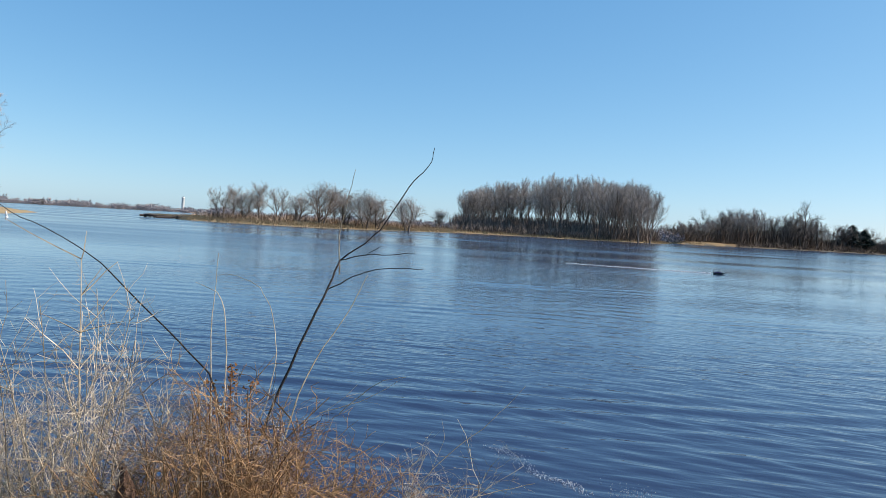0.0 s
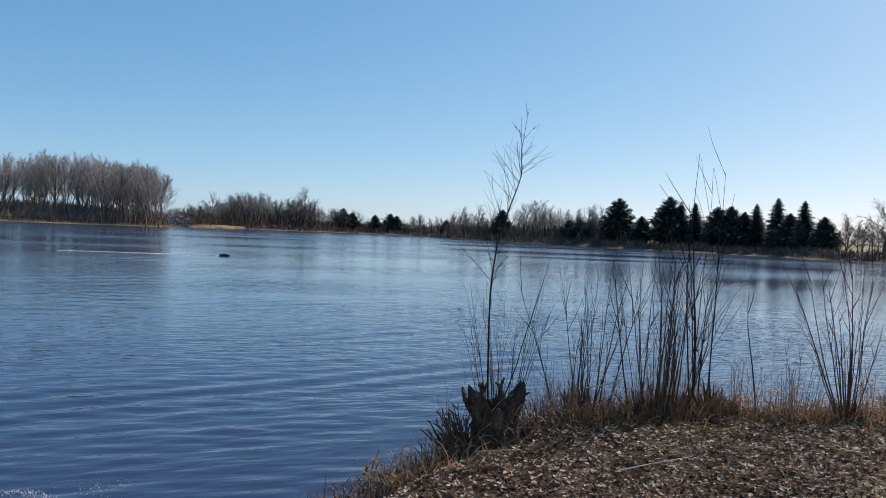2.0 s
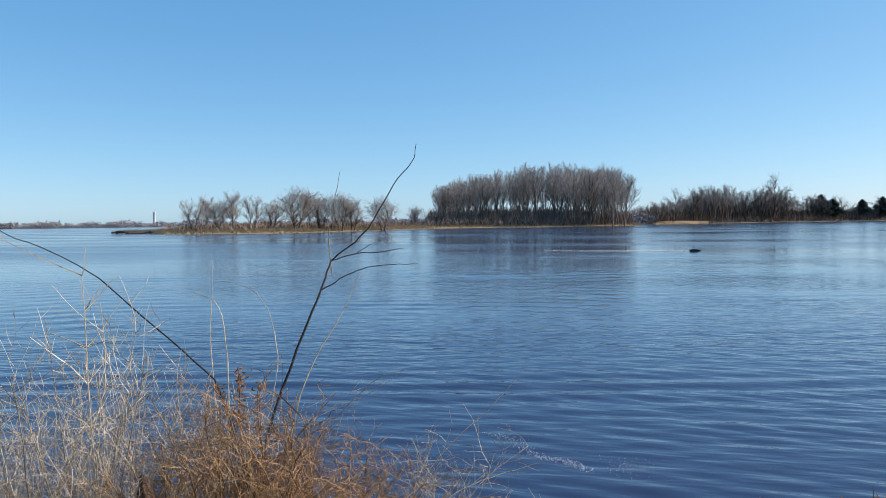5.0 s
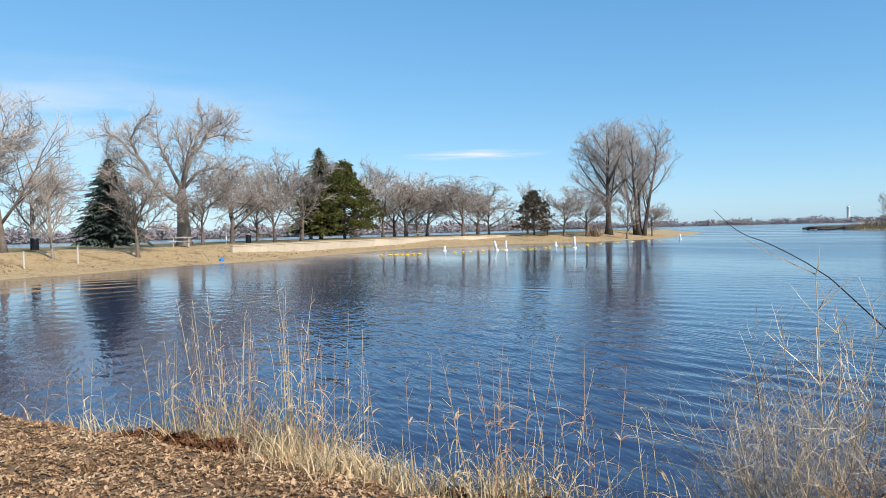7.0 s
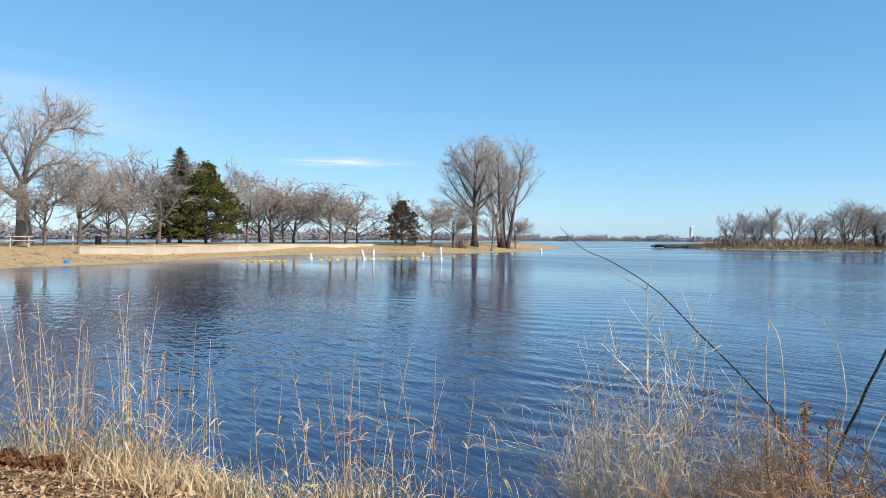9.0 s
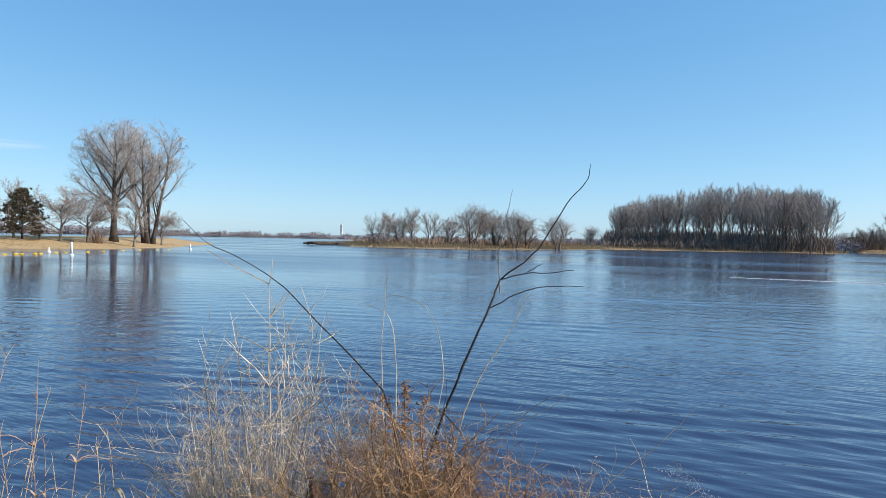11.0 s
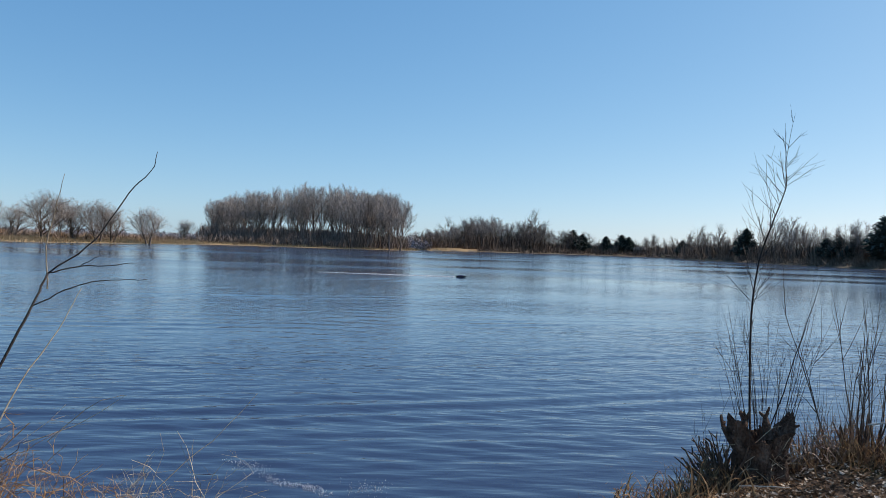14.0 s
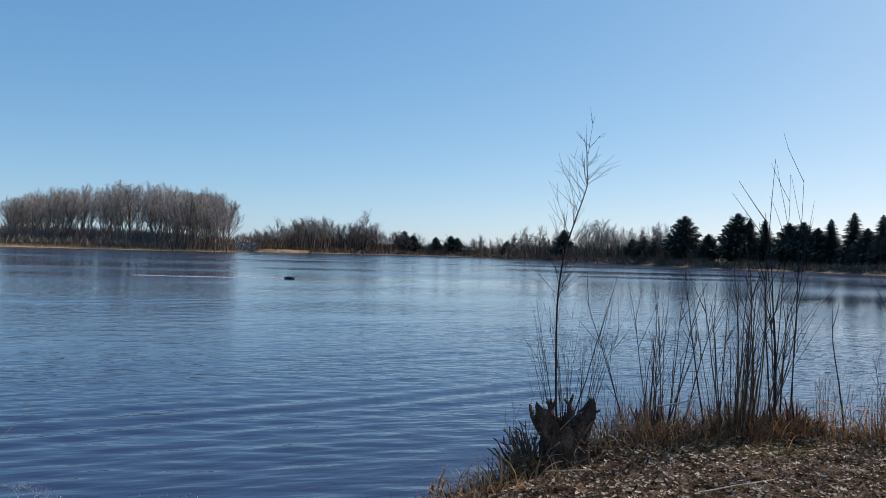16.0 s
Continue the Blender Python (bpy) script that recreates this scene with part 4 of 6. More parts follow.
wood_c = bare_tree(63, "leaning bare tree with a wide fan of twigs", 17, 0.22, BARK, TWIG_GREY, counts=(14, 8, 9), first=0.18, angle=40, twig=0.029, lift=0.07, shrink=(0.54, 0.5, 0.6), lean=0.08, leader=0.74, sprays=2, dome=(0.58, 0.3, 0.4))
bush_a = bare_tree(64, "low wide leafless tree on the reed island", 8.5, 0.16, BARK, TWIG_GREY, counts=(9, 8, 10), first=0.16, angle=50, twig=0.014, shrink=(0.8, 0.6, 0.6), stems=3, leader=0.52, lift=0.03, dome=(0.5, 0.5, 0.46))
thin_a = bare_tree(65, "thin sparse bare sapling on the reed island", 8.0, 0.1, BARK, TWIG_GREY, counts=(16, 8, 9), first=0.2, angle=38, twig=0.011, shrink=(0.5, 0.5, 0.6), leader=0.7, stems=2, dome=(0.56, 0.32, 0.42))
shaggy = bare_tree(66, "sprawling leafless tree on the far bank", 14, 0.22, BARK_DARK, TWIG_DARK, counts=(9, 7, 8), first=0.16, angle=52, twig=0.032, shrink=(0.78, 0.6, 0.62), leader=0.52, lift=0.03, dome=(0.5, 0.46, 0.46))
rng = random.Random(66)
top_b = [14.2, 12, 9.5, 7, 4, 1.6, 0.6, -0.9]
top_h = [13.5, 17, 19.2, 21.6, 21.6, 20.4, 21, 18]
grove = [(rng.uniform(-0.7, 14.0), rng.uniform(243, 300)) for _ in range(76)] + [(b, 258) for b in (-0.3, 0.4, 1.0, 13.6, 12.9)]
for i, (b, d) in enumerate(grove):
    kind = (wood_a, wood_b, wood_c)[i % 3]
    size = float(np.interp(-b, [-v for v in top_b], top_h)) / 19 * (d / 255) * rng.uniform(0.9, 1.02) * (1.1 if kind is wood_c else 1)
    if i < 3:
        stand(kind, b, d, rng.uniform(0, 360), size)
        tagged(kind, group=ISLAND)
    else:
        again(kind, b, d, rng.uniform(0, 360), size, group=ISLAND)
stand(bush_a, 24.9, 176, 0, 1.25).scale = (1.7, 1.7, 1.27)
stand(thin_a, 32.4, 186, 0, 1.05).scale = (1.5, 1.5, 1.05)
for kind, b, d, size in ((thin_a, 29.6, 180, 0.98), (bush_a, 30.7, 182, 0.68), (thin_a, 28.2, 186, 0.88), (bush_a, 26.7, 181, 0.7), (bush_a, 23.1, 184, 0.9), (bush_a, 21.5, 182, 0.95), (bush_a, 20.6, 186, 0.85),
                         (bush_a, 18.2, 192, 0.9), (thin_a, 24.0, 190, 1.0), (thin_a, 31.5, 190, 0.9), (bush_a, 15.8, 262, 0.7)):
    again(kind, b, d, rng.uniform(0, 360), size * 1.62, stretch=0.78, group=ISLAND)
for ob in (bush_a, thin_a):
    tagged(ob, group=ISLAND)

# brush under the grove and along the reed island, reeds at its edge
low, reeds, rust = Shape(), Shape(), Shape()
spots = [at(rng.uniform(-1.0, 14.6), rng.uniform(238, 288)) for _ in range(1700)]
for p, z in zip(spots, heights(spots)[0]):
    if z > 0.3:
        brush(low, rng, p.x, p.y, z, rng.uniform(3.0, 7.0) * (0.5 if p.length < 246 else 1), 5.0, 12, 0.08)
spots = [at(rng.uniform(14, 35.5), rng.uniform(164, 262)) for _ in range(900)]
for p, z in zip(spots, heights(spots)[0]):
    if z > 0.55:
        brush(rust, rng, p.x, p.y, z, rng.uniform(0.7, 2.1), 4.0, 12, 0.045)
spots = [at(rng.uniform(-6.5, 37.4), rng.uniform(158, 320)) for _ in range(16000)]
for p, z, k in zip(spots, *heights(spots)):
    if k == 4 and 0.05 < z < 0.95:
        for _ in range(9):
            q = Vector((p.x + rng.gauss(0, 1.1), p.y + rng.gauss(0, 1.1), z - 0.1))
            reeds.tri(q + Vector((0.08, 0.02, 0)), q - Vector((0.08, 0.02, 0)), q + Vector((rng.gauss(0, 0.3), rng.gauss(0, 0.25), rng.uniform(0.3, 0.85))))
single("island_brush", low, GREYBRUSH, "grey-brown leafless undergrowth beneath the island grove", "undergrowth", kind="stuff")
single("reed_island_brush", rust, TWIG_RUST, "rusty brown brush among the reeds", "undergrowth", kind="stuff")
single("reeds", reeds, REED, "tan dead reeds along the island shore", "reeds", kind="stuff")


def driftwood(seed, label):
    r2 = random.Random(seed)
    s = Shape()
    for _ in range(16):
        p = Vector((r2.uniform(-9, 9), r2.uniform(-1.2, 1.2), r2.uniform(0, 0.5)))
        d = Vector((1, r2.gauss(0, 0.25), r2.gauss(0, 0.08))).normalized()
        n = r2.uniform(2, 7)
        s.tube([p, p + d * n * 0.5 + Vector((0, 0, r2.uniform(-0.1, 0.3))), p + d * n], [0.32, 0.28, 0.12], 6)
    return single("driftwood_pile", s, BARK_DARK, label, "driftwood")


logs = driftwood(5, "dark tangle of driftwood logs at the island tip")
p = at(36.3, 196)
logs.matrix_basis = pose(p.x, p.y, 0.15, 0, 0, 36) @ Matrix.Diagonal((0.8, 1.0, 0.9, 1))

# right-hand woods and bank
FARBANK = "bare trees along the far bank"
rng = random.Random(77)
bank_trees = []
for _ in range(76):
    b = rng.uniform(-11.8, -1.2)
    s = float(np.interp(b, SHORE_B, SHORE_D))
    want = float(np.interp(b, [-11.8, -9, -7, -5.4, -4.5, -1.2], [11.5, 13.5, 13.5, 11.5, 7.5, 6.5]))
    bank_trees.append((rng.choice((wood_b, shaggy, shaggy)), b, s + rng.uniform(12, 50), want * rng.uniform(0.8, 1.05)))
bank_trees += [(shaggy, -10.9, 376, 18), (shaggy, -4.2, 345, 12)]
for _ in range(70):
    b = rng.uniform(-34, -12)
    s = float(np.interp(b, SHORE_B, SHORE_D))
    bank_trees.append((rng.choice((shaggy, wood_b, shaggy)), b, s + rng.uniform(14, 70), rng.uniform(6.0, 10.0)))
for _ in range(84):
    b = rng.uniform(-68, -34)
    s = float(np.interp(b, SHORE_B, SHORE_D))
    bank_trees.append((shaggy, b, s + rng.uniform(16, 60), rng.uniform(4.0, 7.0)))
bank_trees += [(shaggy, -23.2, 300, 10.5), (shaggy, -24.6, 298, 11), (wood_c, -29.4, 255, 11.5), (wood_c, -28.3, 258, 10.5), (wood_b, -30.3, 262, 10), (shaggy, -53.0, 118, 6.6), (shaggy, -50.8, 128, 5.4), (bush_a, -56.2, 150, 5.5)]
tall_of = {wood_b: 19, wood_c: 17, shaggy: 14, bush_a: 8.5}
for i, (kind, b, d, tall) in enumerate(bank_trees):
    if i == len(bank_trees) - 1:
        stand(shaggy, -37.5, 232, 40, 8.6 / 14)
        tagged(shaggy, group=FARBANK)
    back = max(d, float(np.interp(b, SHORE_B, SHORE_D)) + 14)
    again(kind, b, back, rng.uniform(0, 360), tall * 1.28 / tall_of[kind] * back / d, "leafless tree on the far bank", group=FARBANK)
far_spruce = spruce_tree(81, "dark evergreen standing above the far bank", 10, 5.6, SPRUCE, full=420, ragged=0.26, droop=0.08, blade=0.42)
stand(far_spruce, -46.4, 208, 0, 1.36)
far_pine = spruce_tree(82, "dark broad pine above the far bank", 10, 7.6, SPRUCE, full=420, ragged=0.36, droop=-0.12, blade=0.46, name="pine_tree")
stand(far_pine, -35.3, 224, 0, 1.35)
for kind, b, d, size, st in ((far_spruce, -45.0, 150, 0.86, 1), (far_spruce, -48.1, 140, 0.88, 1), (far_pine, -39.0, 172, 1.1, 1), (far_spruce, -39.8, 170, 0.98, 1), (far_spruce, -40.8, 165, 0.93, 1), (far_pine, -42.4, 162, 0.85, 1),
                         (far_pine, -43.3, 160, 0.86, 1), (far_pine, -44.2, 158, 0.74, 1), (far_pine, -37.0, 190, 0.7, 1), (far_pine, -32.4, 222, 0.86, 0.8), (far_pine, -33.4, 220, 0.85, 0.8), (far_pine, -31.6, 226, 0.8, 0.8),
                         (far_pine, -26.4, 262, 1.0, 1), (far_pine, -13.9, 405, 1.2, 1), (far_pine, -14.6, 410, 1.1, 0.9), (far_pine, -17.6, 395, 1.1, 0.9), (far_pine, -18.1, 398, 1.0, 0.9), (far_pine, -49.4, 138, 0.6, 1),
                         (far_pine, -47.2, 150, 0.7, 1), (far_pine, -16.4, 420, 0.95, 1), (far_pine, -22.0, 350, 0.7, 1)):
    back = max(d, float(np.interp(b, SHORE_B, SHORE_D)) + 20)
    again(kind, b, back, rng.uniform(0, 360), size * back / d, stretch=st, group="evergreens on the far bank")
bank = Shape()
feet = []
for _ in range(2600):
    b = -68 + 66 * rng.random() ** 0.85
    s = float(np.interp(b, SHORE_B, SHORE_D))
    if -6.5 < b < -1:
        s += 9
    d = s + rng.uniform(1.5, 14) + (rng.random() < 0.35) * rng.uniform(0, 25)
    feet.append((*at(b, d)[:2], d / 180))
for (x, y, k), z in zip(feet, heights(feet)[0]):
    brush(bank, rng, x, y, z, 0.4 + 1.6 * rng.random() ** 2 * (0.7 + 0.5 * k), 4.0 * (0.5 + 0.6 * k), 12, 0.02 + 0.018 * k)
for _ in range(1600):
    b = rng.uniform(-36, -1.2)
    s = float(np.interp(b, SHORE_B, SHORE_D))
    p = at(b, s + rng.uniform(14, 60))
    brush(bank, rng, p.x, p.y, 2.0, rng.uniform(2.5, 6.5) * (1.7 if -11.5 < b < -5 else 1.0), 6.0, 14, 0.085)
single("bank_brush", bank, BRUSH, "dark leafless brush along the far bank", "undergrowth", kind="stuff")


def house(label, w, d, h, seed):
    ob = root("house", (0, 0, 0), label, "house", "houses above the far bank")
    s = Shape()
    s.box((-w / 2, -d / 2, -1.2), (w / 2, d / 2, h))
    part("wall", s, SIDING, ob)
    s = Shape()
    base = len(s.v)
    r, e = h + d * 0.26, 0.5
    for x in (-w / 2 - e, w / 2 + e):
        s.v += [Vector((x, -d / 2 - e, h - 0.1)), Vector((x, 0, r)), Vector((x, d / 2 + e, h - 0.1)), Vector((x, d / 2 + e, h + 0.12)), Vector((x, 0, r + 0.24)), Vector((x, -d / 2 - e, h + 0.12))]
    for i in range(6):
        j = (i + 1) % 6
        s.f.append((base + i, base + j, base + 6 + j, base + 6 + i))
    s.f += [tuple(base + i for i in reversed(range(6))), tuple(base + 6 + i for i in range(6))]
    part("roof", s, ROOFING, ob)
    for i in range(3):
        win = Shape()
        x = -w / 3 + i * w / 3
        win.box((x - 0.55, -d / 2 - 0.05, h * 0.42), (x + 0.55, -d / 2 + 0.02, h * 0.78))
        wo = part("window", win, ROOFING, ob)
        pane = Shape()
        pane.box((x - 0.46, -d / 2 - 0.07, h * 0.46), (x + 0.46, -d / 2 - 0.052, h * 0.74))
        part("pane", pane, GLASS, wo)
    return ob


stand(house("dark two-storey house among bare trees above the far bank", 6.5, 5, 2.6, 1), -54.0, 230, -54, 1.25)
stand(house("brown-roofed low house beyond the far bank", 8, 5, 2.0, 2), -57.6, 220, -57, 1.25)
stand(house("low grey house half hidden by evergreens", 11, 7, 2.2, 3), -47.6, 232, -48, 0.9)
stand(house("small pale cabin behind the far bank", 8, 6, 2.4, 4), -25.8, 318, -26)
stand(house("small white cabin among trees on the far bank", 7, 5, 2.4, 5), -19.0, 420, -19)

# distant wooded shores, too far to tell single trees
rng = random.Random(90)
woods = Shape()
for i in range(7000):
    b = rng.uniform(-2.6, 112)
    p = at(b, float(np.interp(b, SHORE_B, SHORE_D)) + 4 + 80 * rng.random() ** 2)
    k = 6.2 + 2.0 * math.sin(b * 1.9) * math.sin(b * 0.7 + 1) + 1.3 * math.sin(b * 7.3) + 0.9 * math.sin(b * 17)
    tall = max(3.6, k) * rng.uniform(0.6, 1.1) * float(np.interp(b, [28, 34, 46, 56, 70, 100], [0.9, 1.25, 1.25, 1.8, 1.9, 1.6]))
    wide = tall * rng.uniform(0.5, 0.9)
    for _ in range(16):
        f, a = rng.random(), rng.uniform(0, 2 * math.pi)
        c = p + Vector((math.cos(a) * wide * 0.7, math.sin(a) * wide * 0.7, 0.3 + tall * f * 0.8))
        d = Vector((rng.gauss(0, 0.4), rng.gauss(0, 0.4), rng.uniform(0.2, 1))) * tall * 0.25
        o = Vector((rng.gauss(0, 1), rng.gauss(0, 1), rng.gauss(0, 0.4))).normalized() * tall * 0.12
        woods.tri(c - o, c + o, c + d)
single("distant_woods", woods, FARWOOD, "hazy line of leafless woods on the distant shore", "woods", kind="stuff")
tower = root("water_tower", (0, 0, 0), "tall slim white tower beyond the distant shore", "tower")
s = Shape()
s.lathe([(2.4, -4), (2.2, 0), (2.1, 21), (2.3, 21.2), (2.3, 22.0), (1.2, 22.6)], 20)
part("shaft", s, WHITE, tower, smooth=True)
s = Shape()
s.lathe([(0.5, 22.5), (0.5, 24.0), (0.1, 24.4)], 10)
part("cap", s, GREYMETAL, tower)
p = at(35.1, 1175)
tower.matrix_basis = pose(p.x, p.y, 0.5)
for b, d, h in ((80.6, 740, 4), (79.2, 745, 3.4), (78.4, 750, 5), (44.5, 1162, 5), (68.4, 830, 3.4), (66.2, 840, 3.0)):
    stand(house("small white building on the distant shore", 14, 8, h, 6), b, d, b)


# ---------------------------------------------------------------- the near bank
def near_z(x, y):
    return height(x, y)


GRASS = "dry grass tussocks along the near bank"


def tussock(seed, x, y, count, tall, label, stems=10, stem_tall=1.2, mat=None, spread=0.55, flop=0.55):
    rng = random.Random(seed)
    ob = root("grass_tussock", (x, y, near_z(x, y)), label, "grass", GRASS)
    s = Shape()
    blades(s, rng, 0, 0, 0, int(count * 0.6), tall, spread, 0.014, flop * 1.7, 0.16)
    blades(s, rng, 0, 0, 0, int(count * 1.5), tall * 0.55, 1.6, 0.012, 1.9, 0.24)
    part("grass_mass", s, mat or STRAW, ob, kind="stuff")
    if stems:
        for _ in range(stems):
            s = Shape()
            a, q = rng.uniform(0, 2 * math.pi), rng.random()
            p = Vector((math.cos(a) * 0.2 * q, math.sin(a) * 0.2 * q, -0.03))
            d = Vector((math.cos(a) * 0.16 * q, math.sin(a) * 0.16 * q, 1)).normalized()
            n = stem_tall * rng.uniform(0.6, 1.1)
            pts = limb(rng, p, d, n, 5, 0.035, 0.0)
            s.tube(pts, [0.0032, 0.003, 0.0026, 0.0022, 0.0018, 0.001], 3, False)
            for _ in range(5):
                q2 = pts[-1].lerp(pts[-3], rng.random())
                tip = q2 + Vector((rng.gauss(0, 0.035), rng.gauss(0, 0.035), rng.uniform(0.02, 0.09)))
                s.tube([q2, tip], [0.0018, 0.001], 3, False)
            for _ in range(rng.randint(3, 7)):
                q2 = pts[rng.randint(0, 3)]
                a2 = rng.uniform(0, 2 * math.pi)
                o2 = Vector((math.cos(a2), math.sin(a2), 0))
                leaf, dd, pp = [q2], (o2 * 0.7 + Vector((0, 0, 1))).normalized(), q2
                for k in range(5):
                    dd = (dd + o2 * 0.2 - Vector((0, 0, 0.42))).normalized()
                    pp = pp + dd * rng.uniform(0.03, 0.075)
                    leaf.append(pp)
                s.blade(leaf, 0.013, Vector((-o2.y, o2.x, 0.2)).normalized())
            part("seed_stem", s, REDSTEM if seed % 2 else STRAW, ob)
    return ob


rng = random.Random(101)
spots = ((-7.7, 0.85, 110, 0.6, 7, 1.1), (-7.35, 1.1, 150, 0.75, 10, 1.3), (-7.05, 1.3, 200, 0.85, 16, 1.45), (-6.8, 1.5, 180, 0.75, 10, 1.3), (-6.5, 1.72, 200, 0.85, 14, 1.5), (-6.2, 1.92, 170, 0.7, 10, 1.35), (-5.85, 2.15, 100, 0.5, 5, 1.2),
         (-5.45, 2.36, 80, 0.42, 4, 1.1), (-5.05, 2.56, 90, 0.5, 4, 1.0), (-4.66, 2.74, 200, 0.66, 12, 1.35), (-4.42, 2.92, 120, 0.6, 6, 1.2), (-4.1, 3.1, 80, 0.5, 5, 1.25), (-3.75, 3.25, 60, 0.5, 4, 0.8), (-3.4, 3.45, 60, 0.42, 3, 0.8), (-8.7, 0.15, 60, 0.36, 3, 0.9), (-9.3, -0.35, 50, 0.32, 2, 0.7), (-8.2, 0.4, 70, 0.4, 2, 0.7),
         (-6.6, 1.42, 130, 0.4, 0, 0), (-6.15, 1.6, 150, 0.42, 0, 0), (-5.8, 1.85, 140, 0.42, 0, 0), (-5.4, 2.05, 130, 0.4, 0, 0), (-5.0, 2.25, 100, 0.36, 0, 0), (-4.55, 2.5, 130, 0.42, 0, 0), (-6.95, 1.1, 110, 0.4, 0, 0), (-5.95, 1.5, 110, 0.34, 0, 0), (-5.5, 1.75, 100, 0.32, 0, 0))
for i, (x, y, n, tall, stems, st) in enumerate(spots):
    tussock(200 + i, x, y, n, tall, "bleached dry grass tussock with thin seed stems at the water's edge" if stems else "short flattened tuft of dead grass in the leaf litter", stems, st)


def stem_bush(name, place, seed, label, stems, tall, wide, mat, branch, twig_r, curl=0.06, forks=7, category="bush", lean=(0, 0), droop=0.0):
    """A dead weed bush: many thin stems that fork into wiry twigs."""
    rng = random.Random(seed)
    ob = root(name, place, label, category)
    main, fine = Shape(), Shape()
    for _ in range(stems):
        a, q = rng.uniform(0, 2 * math.pi), rng.random() ** 0.6
        p = Vector((math.cos(a) * wide * 0.35 * q, math.sin(a) * wide * 0.35 * q, -0.05))
        d = Vector((math.cos(a) * 0.35 * q + lean[0], math.sin(a) * 0.35 * q + lean[1], 1)).normalized()
        n = tall * rng.uniform(0.55, 1.05) * (1 - 0.25 * q)
        pts = limb(rng, p, d, n, 7, curl, -droop)
        main.tube(pts, [twig_r * (1.5 - 1.0 * i / 7) for i in range(8)], 4, False)
        for _ in range(forks):
            i = rng.randint(1, 6)
            q2 = pts[i].lerp(pts[i + 1], rng.random())
            dd = bent(rng, (pts[i + 1] - pts[i]).normalized(), rng.uniform(25, 75))
            sub = limb(rng, q2, dd, branch * rng.uniform(0.4, 1.2), 4, curl * 2.2, 0.05 - droop)
            fine.tube(sub, [twig_r * 0.6, twig_r * 0.5, twig_r * 0.42, twig_r * 0.35, twig_r * 0.25], 3, False)
            for _ in range(3):
                j = rng.randint(1, 3)
                dd = bent(rng, (sub[j + 1] - sub[j]).normalized(), rng.uniform(25, 70))
                ss = limb(rng, sub[j], dd, branch * rng.uniform(0.2, 0.6), 3, curl * 2.5, 0.02 - droop)
                fine.tube(ss, [twig_r * 0.38, twig_r * 0.33, twig_r * 0.28, twig_r * 0.2], 3, False)
    part("stem_mass", main, mat, ob, kind="stuff")
    part("twig_mass", fine, mat, ob, kind="stuff")
    return ob


stem_bush("weed_bush", (-2.72, 3.4, 0.25), 301, "tall pale dead weed bush with wiry forking stems", 32, 1.45, 0.6, WEED, 0.30, 0.0029, 0.10, 15)
stem_bush("weed_bush", (-2.98, 3.3, 0.28), 302, "grey-tan dead weeds tangled beside a taller bush", 26, 1.05, 0.55, WEED, 0.26, 0.0027, 0.12, 12)
stem_bush("weed_bush", (-2.4, 3.5, 0.22), 303, "thin straw-coloured dead weeds at the bank", 22, 1.1, 0.55, WEED, 0.26, 0.0027, 0.12, 12)
spire = root("dead_stalk", (-2.78, 3.5, 0.2), "tall bleached dead stalk with short side twigs", "stalk")
s, rng = Shape(), random.Random(5)
pts = limb(rng, Vector((0, 0, -0.1)), Vector((0.03, 0.02, 1)).normalized(), 1.65, 9, 0.025, 0)
s.tube(pts, [0.0068 - 0.00055 * i for i in range(10)], 5)
for i in range(14):
    q = pts[rng.randint(3, 9)]
    s.tube(limb(rng, q, bent(rng, Vector((0, 0, 1)), rng.uniform(30, 70)), rng.uniform(0.1, 0.4), 3, 0.12, 0.04), [0.0035, 0.003, 0.0024, 0.0015], 3, False)
part("stalk", s, WEED, spire)

stem_bush("bramble", (-1.98, 3.6, 0.2), 311, "dense brown tangle of dead vines over a bank shrub", 92, 1.2, 0.66, VINE, 0.28, 0.0042, 0.17, 11, droop=0.06)
stem_bush("bramble", (-1.6, 3.8, 0.12), 312, "brown dead vines drooping toward the water", 40, 0.95, 0.6, VINE, 0.32, 0.0038, 0.17, 9, lean=(0.3, 0.1), droop=0.09)
stem_bush("bramble", (-2.3, 3.45, 0.22), 313, "tawny dead vines mixed with weeds", 30, 1.0, 0.5, VINE, 0.3, 0.0036, 0.14, 9, droop=0.05)
stem_bush("wiry_shrub", (-1.35, 4.0, 0.06), 314, "wiry pale twigs reaching out over the water", 28, 1.05, 0.75, WEED, 0.34, 0.0025, 0.14, 9, lean=(0.7, 0.35), droop=0.05)
stem_bush("wiry_shrub", (-2.2, 3.85, 0.1), 315, "pale wiry twigs rising out of brown vines", 18, 1.15, 0.8, WEED, 0.34, 0.0026, 0.1, 9)
for k, (x, y, z, n) in enumerate(((-2.1, 3.7, 0.92, 12), (-2.2, 3.68, 0.84, 6), (-2.0, 3.72, 0.84, 5))):
    s, rng = Shape(), random.Random(320 + k)
    s.tube([(0, 0, -0.75), (0.01, 0, -0.3), (0, 0, 0.34)], [0.004, 0.004, 0.002], 4)
    for _ in range(n * 7):
        f = rng.random()
        p = Vector((rng.gauss(0, 0.016), rng.gauss(0, 0.016), 0.05 + 0.3 * f))
        d = Vector((rng.gauss(0, 1), rng.gauss(0, 1), rng.gauss(0.3, 0.6))).normalized() * 0.022
        o = d.orthogonal().normalized() * 0.007
        s.tri(p - o, p + o, p + d)
    ob = single("dock_seed_head", s, RUSTLEAF, "rust-brown dry dock seed head above the vines", "seed head")
    ob.matrix_basis = pose(x, y, z)

